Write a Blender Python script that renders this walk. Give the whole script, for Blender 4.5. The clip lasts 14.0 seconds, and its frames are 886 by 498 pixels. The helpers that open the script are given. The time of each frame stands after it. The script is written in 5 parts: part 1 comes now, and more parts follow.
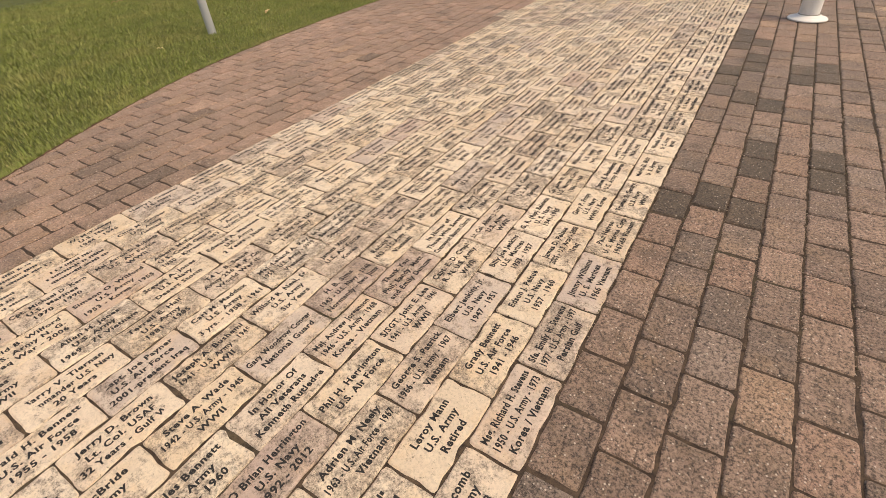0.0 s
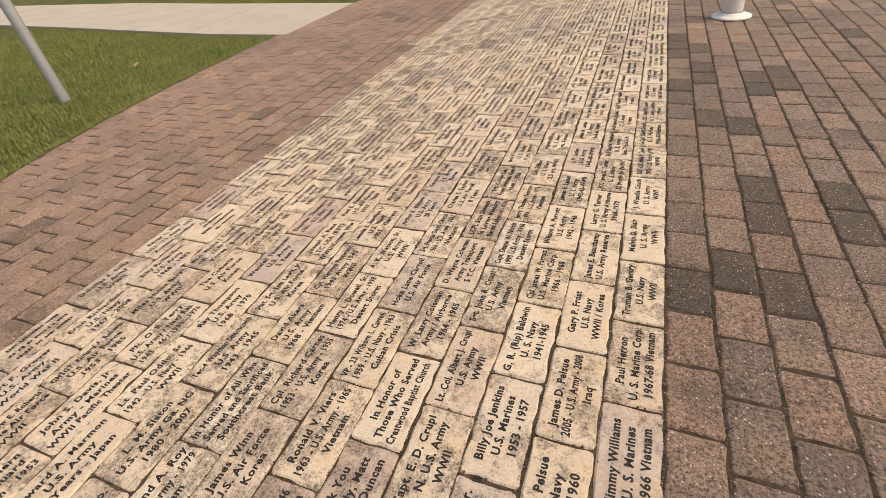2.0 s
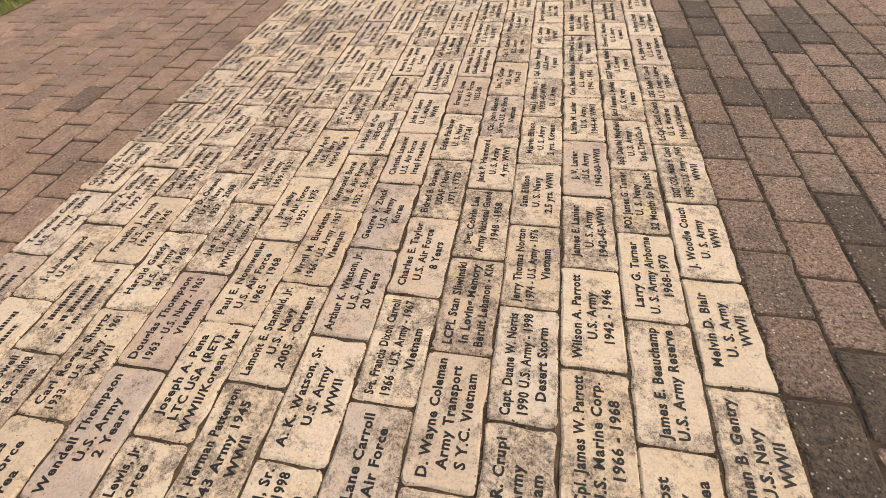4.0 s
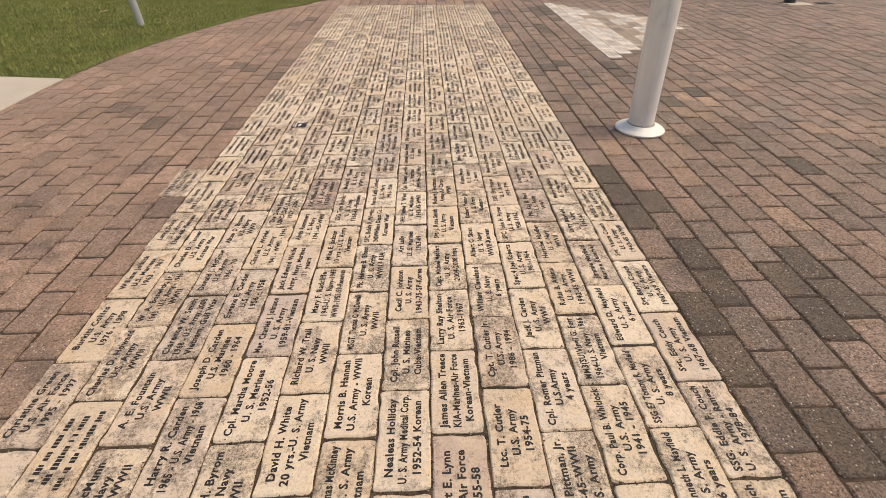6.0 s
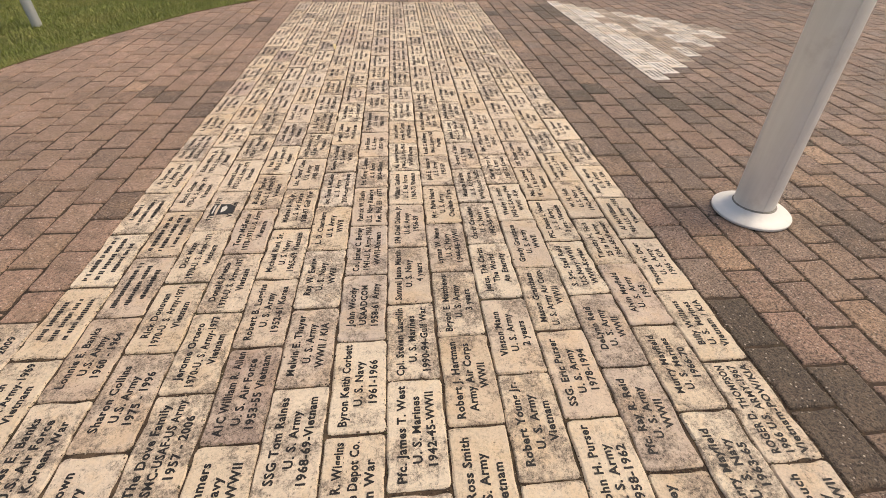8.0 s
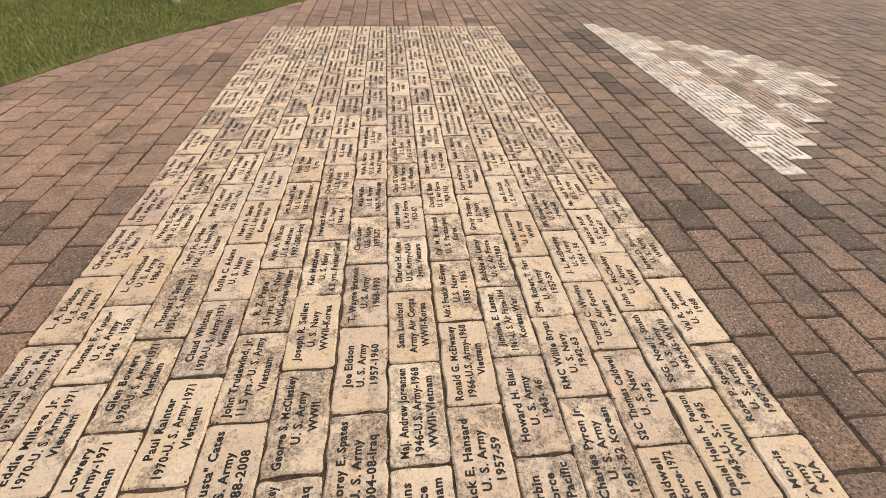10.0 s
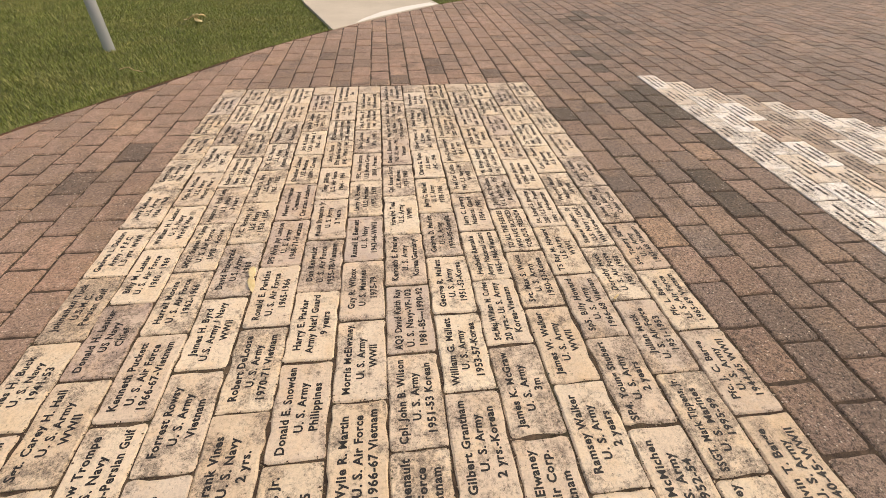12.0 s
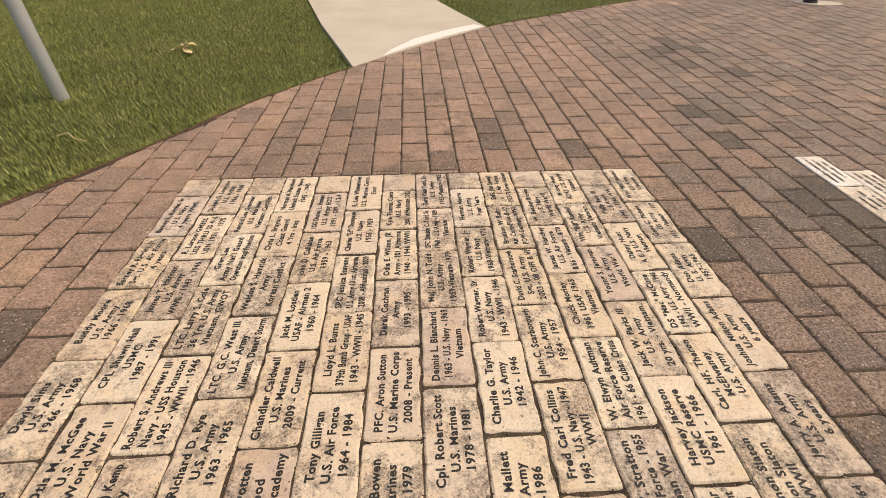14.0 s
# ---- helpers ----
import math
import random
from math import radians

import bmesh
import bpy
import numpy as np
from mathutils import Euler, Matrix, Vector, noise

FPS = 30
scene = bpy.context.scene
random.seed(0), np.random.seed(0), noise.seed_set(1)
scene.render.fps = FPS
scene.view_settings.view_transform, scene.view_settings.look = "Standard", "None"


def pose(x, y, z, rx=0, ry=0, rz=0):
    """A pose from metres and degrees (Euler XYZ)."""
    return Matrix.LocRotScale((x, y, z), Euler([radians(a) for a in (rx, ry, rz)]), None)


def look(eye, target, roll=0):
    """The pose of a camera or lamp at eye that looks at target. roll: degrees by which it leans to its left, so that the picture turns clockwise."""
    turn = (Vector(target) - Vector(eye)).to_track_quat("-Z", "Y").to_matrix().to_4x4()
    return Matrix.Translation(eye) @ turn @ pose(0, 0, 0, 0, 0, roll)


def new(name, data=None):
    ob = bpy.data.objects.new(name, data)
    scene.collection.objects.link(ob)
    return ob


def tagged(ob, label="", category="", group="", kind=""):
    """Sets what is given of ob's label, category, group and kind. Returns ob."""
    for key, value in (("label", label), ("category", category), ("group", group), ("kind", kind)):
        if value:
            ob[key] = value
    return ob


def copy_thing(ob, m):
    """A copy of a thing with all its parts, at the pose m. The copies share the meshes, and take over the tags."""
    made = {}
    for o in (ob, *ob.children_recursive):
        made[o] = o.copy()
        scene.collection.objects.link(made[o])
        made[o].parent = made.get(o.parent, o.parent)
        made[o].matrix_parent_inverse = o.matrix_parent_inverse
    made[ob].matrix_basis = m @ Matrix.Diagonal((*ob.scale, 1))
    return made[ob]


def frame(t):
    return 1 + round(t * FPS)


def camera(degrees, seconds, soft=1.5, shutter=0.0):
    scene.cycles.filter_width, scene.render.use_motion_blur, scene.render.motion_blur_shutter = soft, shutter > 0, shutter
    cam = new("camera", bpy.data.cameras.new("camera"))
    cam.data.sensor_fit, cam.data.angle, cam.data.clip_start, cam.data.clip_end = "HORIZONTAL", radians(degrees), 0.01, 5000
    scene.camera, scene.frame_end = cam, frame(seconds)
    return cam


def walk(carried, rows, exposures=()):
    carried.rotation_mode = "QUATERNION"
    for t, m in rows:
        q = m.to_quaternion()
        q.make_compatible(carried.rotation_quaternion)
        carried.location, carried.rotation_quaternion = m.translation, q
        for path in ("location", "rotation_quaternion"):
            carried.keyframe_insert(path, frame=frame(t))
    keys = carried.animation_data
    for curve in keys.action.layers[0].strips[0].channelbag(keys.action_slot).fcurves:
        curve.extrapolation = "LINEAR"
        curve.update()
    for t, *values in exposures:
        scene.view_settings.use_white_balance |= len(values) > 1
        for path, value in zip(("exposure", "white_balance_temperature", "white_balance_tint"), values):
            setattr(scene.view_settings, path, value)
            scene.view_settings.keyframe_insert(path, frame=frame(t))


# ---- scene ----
PATH = [
    (0, (0.171, 1.017, 1.125), (-0.716, 2.299, -0.128), -3.9),
    (0.5, (0.094, 1.193, 1.088), (-0.8, 2.486, -0.148), -5.7),
    (1, (0.023, 1.351, 1.09), (-0.847, 2.676, -0.13), -7.3),
    (1.5, (-0.109, 1.507, 1.081), (-0.902, 2.885, -0.131), -7.8),
    (2, (-0.19, 1.655, 1.09), (-0.864, 3.081, -0.141), -7.4),
    (2.2, (-0.213, 1.748, 1.077), (-0.846, 3.17, -0.178), -7.4),
    (4.3, (-0.596, 2.634, 0.939), (-0.873, 3.965, -0.528), -4.2),
    (4.5, (-0.616, 2.754, 0.979), (-0.851, 4.109, -0.473), -3.4),
    (5, (-0.742, 3.066, 1.026), (-0.855, 4.515, -0.348), -1.9),
    (5.5, (-0.855, 3.306, 1.1), (-0.879, 4.833, -0.192), -0.9),
    (6, (-0.896, 3.66, 1.164), (-0.833, 5.256, -0.04), -0.0),
    (6.5, (-0.94, 3.957, 1.163), (-0.8, 5.588, 0.014), 0.8),
    (7, (-1.026, 4.304, 1.15), (-0.864, 5.909, -0.033), 1.2),
    (7.2, (-1.027, 4.422, 1.116), (-0.86, 6.019, -0.077), 1.3),
    (9.3, (-0.897, 5.842, 1.033), (-0.739, 7.376, -0.239), 1.4),
    (9.5, (-0.912, 5.984, 1.043), (-0.743, 7.522, -0.223), 1.6),
    (10, (-0.996, 6.365, 1.076), (-0.818, 7.913, -0.177), 1.6),
    (10.5, (-1.011, 6.674, 1.086), (-0.827, 8.227, -0.16), 1.5),
    (11, (-1.008, 7.052, 1.093), (-0.804, 8.607, -0.149), 1.0),
    (11.5, (-1.049, 7.401, 1.076), (-0.843, 8.963, -0.156), 1.0),
    (12, (-0.999, 7.793, 1.07), (-0.802, 9.36, -0.157), 0.9),
    (12.5, (-0.994, 8.116, 1.081), (-0.82, 9.686, -0.145), 1.4),
    (13, (-1.084, 8.488, 1.074), (-0.932, 10.058, -0.155), 1.4),
    (13.5, (-1.058, 8.794, 1.052), (-0.928, 10.365, -0.18), 1.3),
    (14, (-1.045, 9.118, 1.06), (-0.94, 10.689, -0.173), 0.4),
]
EXPOSURES = ((0.0, 0.11, 7850, 12.5), (1.0, 0.09, 7800, 12.5), (2.0, 0.02, 7650, 12.5), (4.5, 0.01, 7500, 12.5), (5.2, 0.04, 7490, 12.5), (6.5, 0.02, 7480, 12.5), (9.5, 0.05, 7600, 12.5), (12.0, 0.08, 7750, 12.5), (14.0, 0.11, 7850, 12.5))
cam = camera(88.1, 14.0, soft=0.8)
walk(cam, [(t, look(eye, target, roll)) for t, eye, target, roll in PATH], EXPOSURES)

# ---- sky and sun: bright haze ----
SUN_ELEVATION, SUN_TURN = 58.0, 84.0
world = bpy.data.worlds.new("sky")
scene.world = world
world.use_nodes = True
wn, wl = world.node_tree.nodes, world.node_tree.links
sky = wn.new("ShaderNodeTexSky")
sky.sky_type, sky.sun_disc = "NISHITA", False
sky.sun_elevation, sky.sun_rotation = radians(SUN_ELEVATION), radians(SUN_TURN)
sky.dust_density, sky.air_density = 4.0, 1.0
wl.new(sky.outputs[0], wn["Background"].inputs[0])
wn["Background"].inputs[1].default_value = 0.15
sun = new("sun", bpy.data.lights.new("sun", "SUN"))
sun.data.energy, sun.data.angle, sun.data.color = 1.5, radians(28), (1.0, 0.93, 0.82)
sun.matrix_world = look((0, 0, 10), (-math.sin(radians(SUN_TURN)) * 10 / math.tan(radians(SUN_ELEVATION)),
                                     -math.cos(radians(SUN_TURN)) * 10 / math.tan(radians(SUN_ELEVATION)), 0))

# ---- materials ----


class Nodes:
    """A short way to write a node material."""

    def __init__(self, name, rough=0.85):
        self.mat = bpy.data.materials.new(name)
        self.mat.use_nodes = True
        self.tree = self.mat.node_tree
        self.out = self.tree.nodes["Principled BSDF"]
        self.out.inputs["Roughness"].default_value = rough
        self.pos = self.add("ShaderNodeNewGeometry").outputs["Position"]

    def add(self, kind):
        return self.tree.nodes.new(kind)

    def link(self, a, b):
        self.tree.links.new(a, b)

    def noise(self, scale, detail=4.0, rough=0.6, where=None, kind="ShaderNodeTexNoise"):
        n = self.add(kind)
        n.inputs["Scale"].default_value = scale
        if kind == "ShaderNodeTexNoise":
            n.inputs["Detail"].default_value = detail
            n.inputs["Roughness"].default_value = rough
        self.link(where or self.pos, n.inputs["Vector"])
        return n.outputs[0]

    def ramp(self, value, stops):
        r = self.add("ShaderNodeValToRGB")
        e = r.color_ramp.elements
        while len(e) < len(stops):
            e.new(0.5)
        for k, (p, c) in enumerate(stops):
            e[k].position = p
            e[k].color = (*c, 1) if isinstance(c, tuple) else (c, c, c, 1)
        self.link(value, r.inputs[0])
        return r.outputs[0]

    def mix(self, a, b, fac, how="MIX"):
        m = self.add("ShaderNodeMix")
        m.data_type, m.blend_type = "RGBA", how
        for socket, v in ((m.inputs[6], a), (m.inputs[7], b), (m.inputs[0], fac)):
            if isinstance(v, tuple):
                socket.default_value = (*v, 1)
            elif isinstance(v, (int, float)):
                socket.default_value = v
            else:
                self.link(v, socket)
        return m.outputs[2]

    def math(self, a, b, how="MULTIPLY"):
        m = self.add("ShaderNodeMath")
        m.operation = how
        for socket, v in zip(m.inputs, (a, b)):
            if isinstance(v, (int, float)):
                socket.default_value = v
            else:
                self.link(v, socket)
        return m.outputs[0]

    def done(self, colour, height=None, strength=0.4, distance=0.004):
        self.link(colour, self.out.inputs["Base Color"])
        if height is not None:
            b = self.add("ShaderNodeBump")
            b.inputs["Strength"].default_value = strength
            b.inputs["Distance"].default_value = distance
            self.link(height, b.inputs["Height"])
            self.link(b.outputs[0], self.out.inputs["Normal"])
        return self.mat

    def chance(self, island):
        if island:
            return self.add("ShaderNodeNewGeometry").outputs["Random Per Island"]
        return self.add("ShaderNodeObjectInfo").outputs["Random"]


def shifted(n, rnd, amount=37.0):
    """World position moved by a chance of its own for each piece, so that stains stop at its edge."""
    comb = n.add("ShaderNodeCombineXYZ")
    n.link(n.math(rnd, amount), comb.inputs[0])
    n.link(n.math(rnd, amount * 1.7), comb.inputs[2])
    v = n.add("ShaderNodeVectorMath")
    n.link(n.pos, v.inputs[0])
    n.link(comb.outputs[0], v.inputs[1])
    return v.outputs[0]


def cream_brick(name, island, stops, stain=(0.33, 0.245, 0.185), amount=1.0):
    n = Nodes(name, 0.74)
    n.out.inputs["Sheen Weight"].default_value = 0.08
    n.out.inputs["Sheen Roughness"].default_value = 0.5
    n.out.inputs["Sheen Tint"].default_value = (1.0, 0.88, 0.72, 1)
    rnd = n.chance(island)
    where = shifted(n, rnd)
    base = n.ramp(rnd, stops)
    lot = n.math(n.math(n.math(rnd, 23.0), 0.0, "FRACT"), 0.10)
    field = n.math(n.math(n.noise(11, 15, 0.80, where), lot, "ADD"), 0.055, "SUBTRACT")
    patch = n.ramp(field, ((0.48, 0.0), (0.56, 1.0)))
    grain = n.noise(125, 7, 0.85)
    gritty = n.ramp(n.noise(62, 11, 0.9), ((0.44, 0.08), (0.53, 1.0)))
    c = n.mix(base, (0.93, 0.80, 0.60), n.math(n.ramp(n.noise(12, 8, 0.7, where), ((0.48, 0.0), (0.60, 1.0))), 0.26))
    gold = n.ramp(n.noise(8, 6, 0.7, where), ((0.49, 0.0), (0.62, 1.0)))
    c = n.mix(c, (0.75, 0.51, 0.26), n.math(gold, 0.28))
    c = n.mix(c, stain, n.math(n.math(patch, gritty), 0.78 * amount))
    grey = n.ramp(n.noise(21, 11, 0.8, where), ((0.47, 0.0), (0.57, 1.0)))
    c = n.mix(c, (0.165, 0.135, 0.108), n.math(n.math(n.math(grey, patch), gritty), 0.5))
    smudge = n.ramp(n.noise(40, 9, 0.82, where), ((0.57, 0.0), (0.63, 1.0)))
    c = n.mix(c, (0.30, 0.235, 0.17), n.math(smudge, 0.34))
    rough_part = n.math(n.math(patch, 0.72), 0.22, "ADD")
    c = n.mix(c, n.mix((1.0, 1.0, 1.0), n.ramp(grain, ((0.40, 0.10), (0.52, 1.0))), rough_part), 1.0, "MULTIPLY")
    pit = n.ramp(n.noise(95, 5, 0.75), ((0.33, 0.08), (0.39, 1.0)))
    c = n.mix(c, pit, 0.7, "MULTIPLY")
    high = n.math(n.noise(75, 8, 0.72), n.math(grain, 0.4), "ADD")
    return n.done(c, high, 0.8, 0.005)


CREAM = ((0.0, (0.651, 0.505, 0.357)), (0.15, (0.725, 0.589, 0.428)), (0.4, (0.790, 0.653, 0.489)), (0.55, (0.660, 0.523, 0.400)), (0.68, (0.818, 0.696, 0.527)),
         (0.78, (0.521, 0.388, 0.316)), (0.85, (0.744, 0.593, 0.414)), (0.92, (0.558, 0.448, 0.372)), (1.0, (0.800, 0.682, 0.527)))
PALE = ((0.0, (0.84, 0.78, 0.69)), (0.45, (0.91, 0.86, 0.79)), (0.62, (0.76, 0.65, 0.53)), (0.72, (0.89, 0.83, 0.74)), (1.0, (0.93, 0.88, 0.81)))
brick_mat = cream_brick("cream_concrete_brick", False, CREAM)
brick_mat_joined = cream_brick("cream_concrete_brick_run", True, CREAM)
pale_mat = cream_brick("pale_new_brick", False, PALE, (0.52, 0.42, 0.31), 0.5)
TAN = ((0.0, (0.40, 0.31, 0.24)), (0.4, (0.50, 0.40, 0.32)), (0.7, (0.44, 0.32, 0.24)), (1.0, (0.55, 0.45, 0.36)))
half_mat = cream_brick("tan_half_brick", False, ((0.0, (0.52, 0.41, 0.315)), (0.6, (0.60, 0.485, 0.37)), (1.0, (0.66, 0.54, 0.41))))
tan_mat = cream_brick("weathered_tan_brick", False, TAN, (0.30, 0.23, 0.18), 0.8)


def red_paver(name, island, stops):
    dusty = 0.10 if stops is DARK else 0.26
    n = Nodes(name, 0.62)
    n.out.inputs["Specular IOR Level"].default_value = 0.42
    n.out.inputs["Sheen Weight"].default_value = 0.14
    n.out.inputs["Sheen Roughness"].default_value = 0.45
    n.out.inputs["Sheen Tint"].default_value = (1.0, 0.80, 0.63, 1)
    rnd = n.chance(island)
    where = shifted(n, rnd)
    c = n.ramp(rnd, stops)
    patch = n.ramp(n.noise(0.9, 4, 0.6), ((0.42, 0.0), (0.66, 1.0)))
    c = n.mix(c, (0.15, 0.107, 0.076), n.math(patch, 0.45))
    spill = n.ramp(n.noise(3.1, 7, 0.68), ((0.54, 0.0), (0.63, 1.0)))
    c = n.mix(c, (0.105, 0.076, 0.053), n.math(spill, 0.58))
    cloud = n.ramp(n.noise(14, 8, 0.7, where), ((0.44, 0.0), (0.64, 1.0)))
    c = n.mix(c, (0.12, 0.088, 0.066), n.math(cloud, 0.5))
    warm = n.ramp(n.noise(7, 4, 0.6, where), ((0.48, 0.0), (0.68, 1.0)))
    c = n.mix(c, (0.50, 0.32, 0.19), n.math(warm, dusty * 1.4))
    dust = n.ramp(n.noise(30, 9, 0.8), ((0.50, 0.0), (0.62, 1.0)))
    c = n.mix(c, (0.52, 0.39, 0.29), n.math(dust, dusty))
    # exposed grit: dark hollows between small stones, some of them pale
    c = n.mix(c, n.ramp(n.noise(105, 9, 0.88), ((0.435, 0.03), (0.535, 1.18))), 0.66 if stops is RED else 0.88, "MULTIPLY")
    cell = n.add("ShaderNodeTexVoronoi")
    cell.inputs["Scale"].default_value = 105
    cell.inputs["Randomness"].default_value = 1.0
    n.link(n.pos, cell.inputs["Vector"])
    stone = n.ramp(cell.outputs["Distance"], ((0.20, 1.0), (0.34, 0.0)))
    pick = n.add("ShaderNodeSeparateColor")
    n.link(cell.outputs["Color"], pick.inputs[0])
    pale = n.ramp(pick.outputs[0], ((0.74, 0.0), (0.92, 1.0)))
    c = n.mix(c, (0.80, 0.69, 0.57), n.math(n.math(stone, pale), 0.8))
    high = n.math(n.noise(120, 6, 0.75), n.math(stone, 0.45), "ADD")
    return n.done(c, high, 1.0, 0.006)


RED = ((0.0, (0.43, 0.262, 0.18)), (0.15, (0.53, 0.335, 0.238)), (0.35, (0.46, 0.295, 0.215)), (0.55, (0.60, 0.39, 0.28)), (0.7, (0.40, 0.265, 0.20)),
       (0.82, (0.51, 0.335, 0.245)), (0.93, (0.32, 0.215, 0.16)), (1.0, (0.61, 0.39, 0.255)))
MIXED = ((0.0, (0.35, 0.22, 0.155)), (0.12, (0.47, 0.298, 0.215)), (0.26, (0.27, 0.19, 0.145)), (0.4, (0.48, 0.32, 0.235)), (0.52, (0.35, 0.245, 0.19)),
         (0.64, (0.21, 0.158, 0.123)), (0.76, (0.46, 0.308, 0.225)), (0.88, (0.34, 0.26, 0.21)), (1.0, (0.52, 0.335, 0.22)))
DARK = ((0.0, (0.088, 0.065, 0.041)), (0.5, (0.115, 0.085, 0.055)), (1.0, (0.165, 0.12, 0.08)))
BROWN = ((0.0, (0.165, 0.112, 0.080)), (1.0, (0.245, 0.163, 0.117)))
ORANGE = ((0.0, (0.52, 0.335, 0.215)), (1.0, (0.60, 0.40, 0.26)))
mixed_mat, mixed_mat_joined = red_paver("mixed_weathered_paver", False, MIXED), red_paver("mixed_weathered_paver_run", True, MIXED)
paver_mat, paver_mat_joined = red_paver("red_brown_paver", False, RED), red_paver("red_brown_paver_run", True, RED)
dark_mat, dark_mat_joined = red_paver("charcoal_paver", False, DARK), red_paver("charcoal_paver_run", True, DARK)
brown_mat, brown_mat_joined = red_paver("dark_brown_paver", False, BROWN), red_paver("dark_brown_paver_run", True, BROWN)
orange_mat, orange_mat_joined = red_paver("rusty_tan_paver", False, ORANGE), red_paver("rusty_tan_paver_run", True, ORANGE)


def sand_material(name="joint_sand", low=(0.03, 0.019, 0.013), top=(0.125, 0.083, 0.054)):
    n = Nodes(name, 0.95)
    c = n.ramp(n.noise(34, 7, 0.75), ((0.36, low), (0.64, top)))
    c = n.mix(c, n.ramp(n.noise(500, 2, 0.6), ((0.3, 0.5), (0.6, 1.0))), 0.7, "MULTIPLY")
    moss = n.ramp(n.noise(2.2, 4, 0.6), ((0.55, 0.0), (0.7, 1.0)))
    return n.done(n.mix(c, (0.075, 0.08, 0.035), n.math(moss, 0.4)), n.noise(300, 3, 0.6), 0.8, 0.004)


def grit_material():
    n = Nodes("joint_crumbs", 0.95)
    return n.done(n.ramp(n.chance(True), ((0.0, (0.045, 0.030, 0.020)), (0.45, (0.11, 0.075, 0.048)), (0.62, (0.085, 0.085, 0.036)), (0.85, (0.27, 0.20, 0.135)), (1.0, (0.50, 0.42, 0.32)))))


def ink_material():
    n = Nodes("black_letter_stain", 0.7)
    c = n.ramp(n.noise(140, 4, 0.7), ((0.35, (0.008, 0.0075, 0.007)), (0.78, (0.032, 0.028, 0.024))))
    return n.done(c)


def lawn_material():
    n = Nodes("lawn_soil_and_thatch", 0.95)
    c = n.ramp(n.noise(1.3, 5, 0.6), ((0.32, (0.13, 0.16, 0.033)), (0.55, (0.18, 0.205, 0.047)), (0.75, (0.27, 0.245, 0.085))))
    c = n.mix(c, n.ramp(n.noise(70, 4, 0.75), ((0.3, 0.25), (0.65, 1.0))), 0.8, "MULTIPLY")
    return n.done(c, n.noise(110, 4, 0.7), 1.0, 0.03)


def blade_material():
    n = Nodes("grass_blades", 0.6)
    rnd = n.chance(True)
    c = n.ramp(rnd, ((0.0, (0.19, 0.235, 0.045)), (0.5, (0.235, 0.278, 0.057)), (0.9, (0.295, 0.322, 0.084)), (1.0, (0.47, 0.41, 0.18))))
    dry = n.ramp(n.noise(1.7, 6, 0.7), ((0.47, 0.0), (0.66, 1.0)))
    c = n.mix(c, (0.40, 0.35, 0.12), n.math(dry, 0.5))
    clump = n.ramp(n.noise(4.5, 7, 0.72), ((0.36, 0.66), (0.6, 1.0)))
    c = n.mix(c, clump, 0.8, "MULTIPLY")
    n.out.inputs["Subsurface Weight"].default_value = 0.0
    return n.done(c)


def concrete_material(name, a, b):
    n = Nodes(name, 0.85)
    c = n.ramp(n.noise(1.8, 6, 0.65), ((0.3, a), (0.72, b)))
    c = n.mix(c, n.ramp(n.noise(240, 3, 0.7), ((0.25, 0.72), (0.6, 1.0))), 0.6, "MULTIPLY")
    return n.done(c, n.noise(200, 4, 0.7), 0.3, 0.002)


def metal_material(name, colour, metal, rough, brushed=0.2):
    n = Nodes(name, rough)
    n.out.inputs["Metallic"].default_value = metal
    m = n.add("ShaderNodeMapping")
    m.inputs["Scale"].default_value = (60, 60, 1.5)
    n.link(n.pos, m.inputs["Vector"])
    streak = n.noise(1.0, 4, 0.6, m.outputs[0])
    c = n.mix(colour, n.ramp(streak, ((0.3, 0.72), (0.7, 1.0))), brushed, "MULTIPLY")
    dirt = n.ramp(n.noise(7, 5, 0.7), ((0.55, 0.0), (0.8, 1.0)))
    c = n.mix(c, (0.34, 0.29, 0.23), n.math(dirt, 0.3))
    n.link(n.ramp(streak, ((0.2, rough * 0.8), (0.8, min(1.0, rough * 1.25)))), n.out.inputs["Roughness"])
    return n.done(c, streak, 0.05, 0.001)


def plain_material(name, a, b, rough, scale=60.0):
    n = Nodes(name, rough)
    return n.done(n.ramp(n.noise(scale, 5, 0.65), ((0.3, a), (0.7, b))), n.noise(scale * 3, 3, 0.6), 0.3, 0.002)


sand_mat, ink_mat, grit_mat = sand_material(), ink_material(), grit_material()
walk_sand_mat = sand_material("tan_joint_sand", (0.028, 0.019, 0.013), (0.17, 0.115, 0.07))
lawn_mat, blade_mat = lawn_material(), blade_material()
# darker concrete colour that holds the shade of the path's joint grooves
groove_mat = concrete_material("groove_shade_concrete", (0.22, 0.185, 0.14), (0.34, 0.29, 0.23))
concrete_mat = concrete_material("brushed_concrete", (0.50, 0.44, 0.35), (0.62, 0.55, 0.45))
skim_mat = concrete_material("white_mortar_skim", (0.78, 0.75, 0.68), (0.86, 0.83, 0.77))
pole_mat = metal_material("satin_aluminium", (0.86, 0.85, 0.81), 0.25, 0.38, 0.3)
# dark grey that paints the shadow line between flagpole and collar
shadow_ring_mat = plain_material("shadow_line_grey", (0.16, 0.15, 0.13), (0.36, 0.33, 0.28), 0.8)
collar_mat = metal_material("painted_white_collar", (0.83, 0.80, 0.74), 0.0, 0.4, 0.15)
post_mat = metal_material("galvanised_steel", (0.60, 0.61, 0.61), 0.55, 0.5, 0.3)
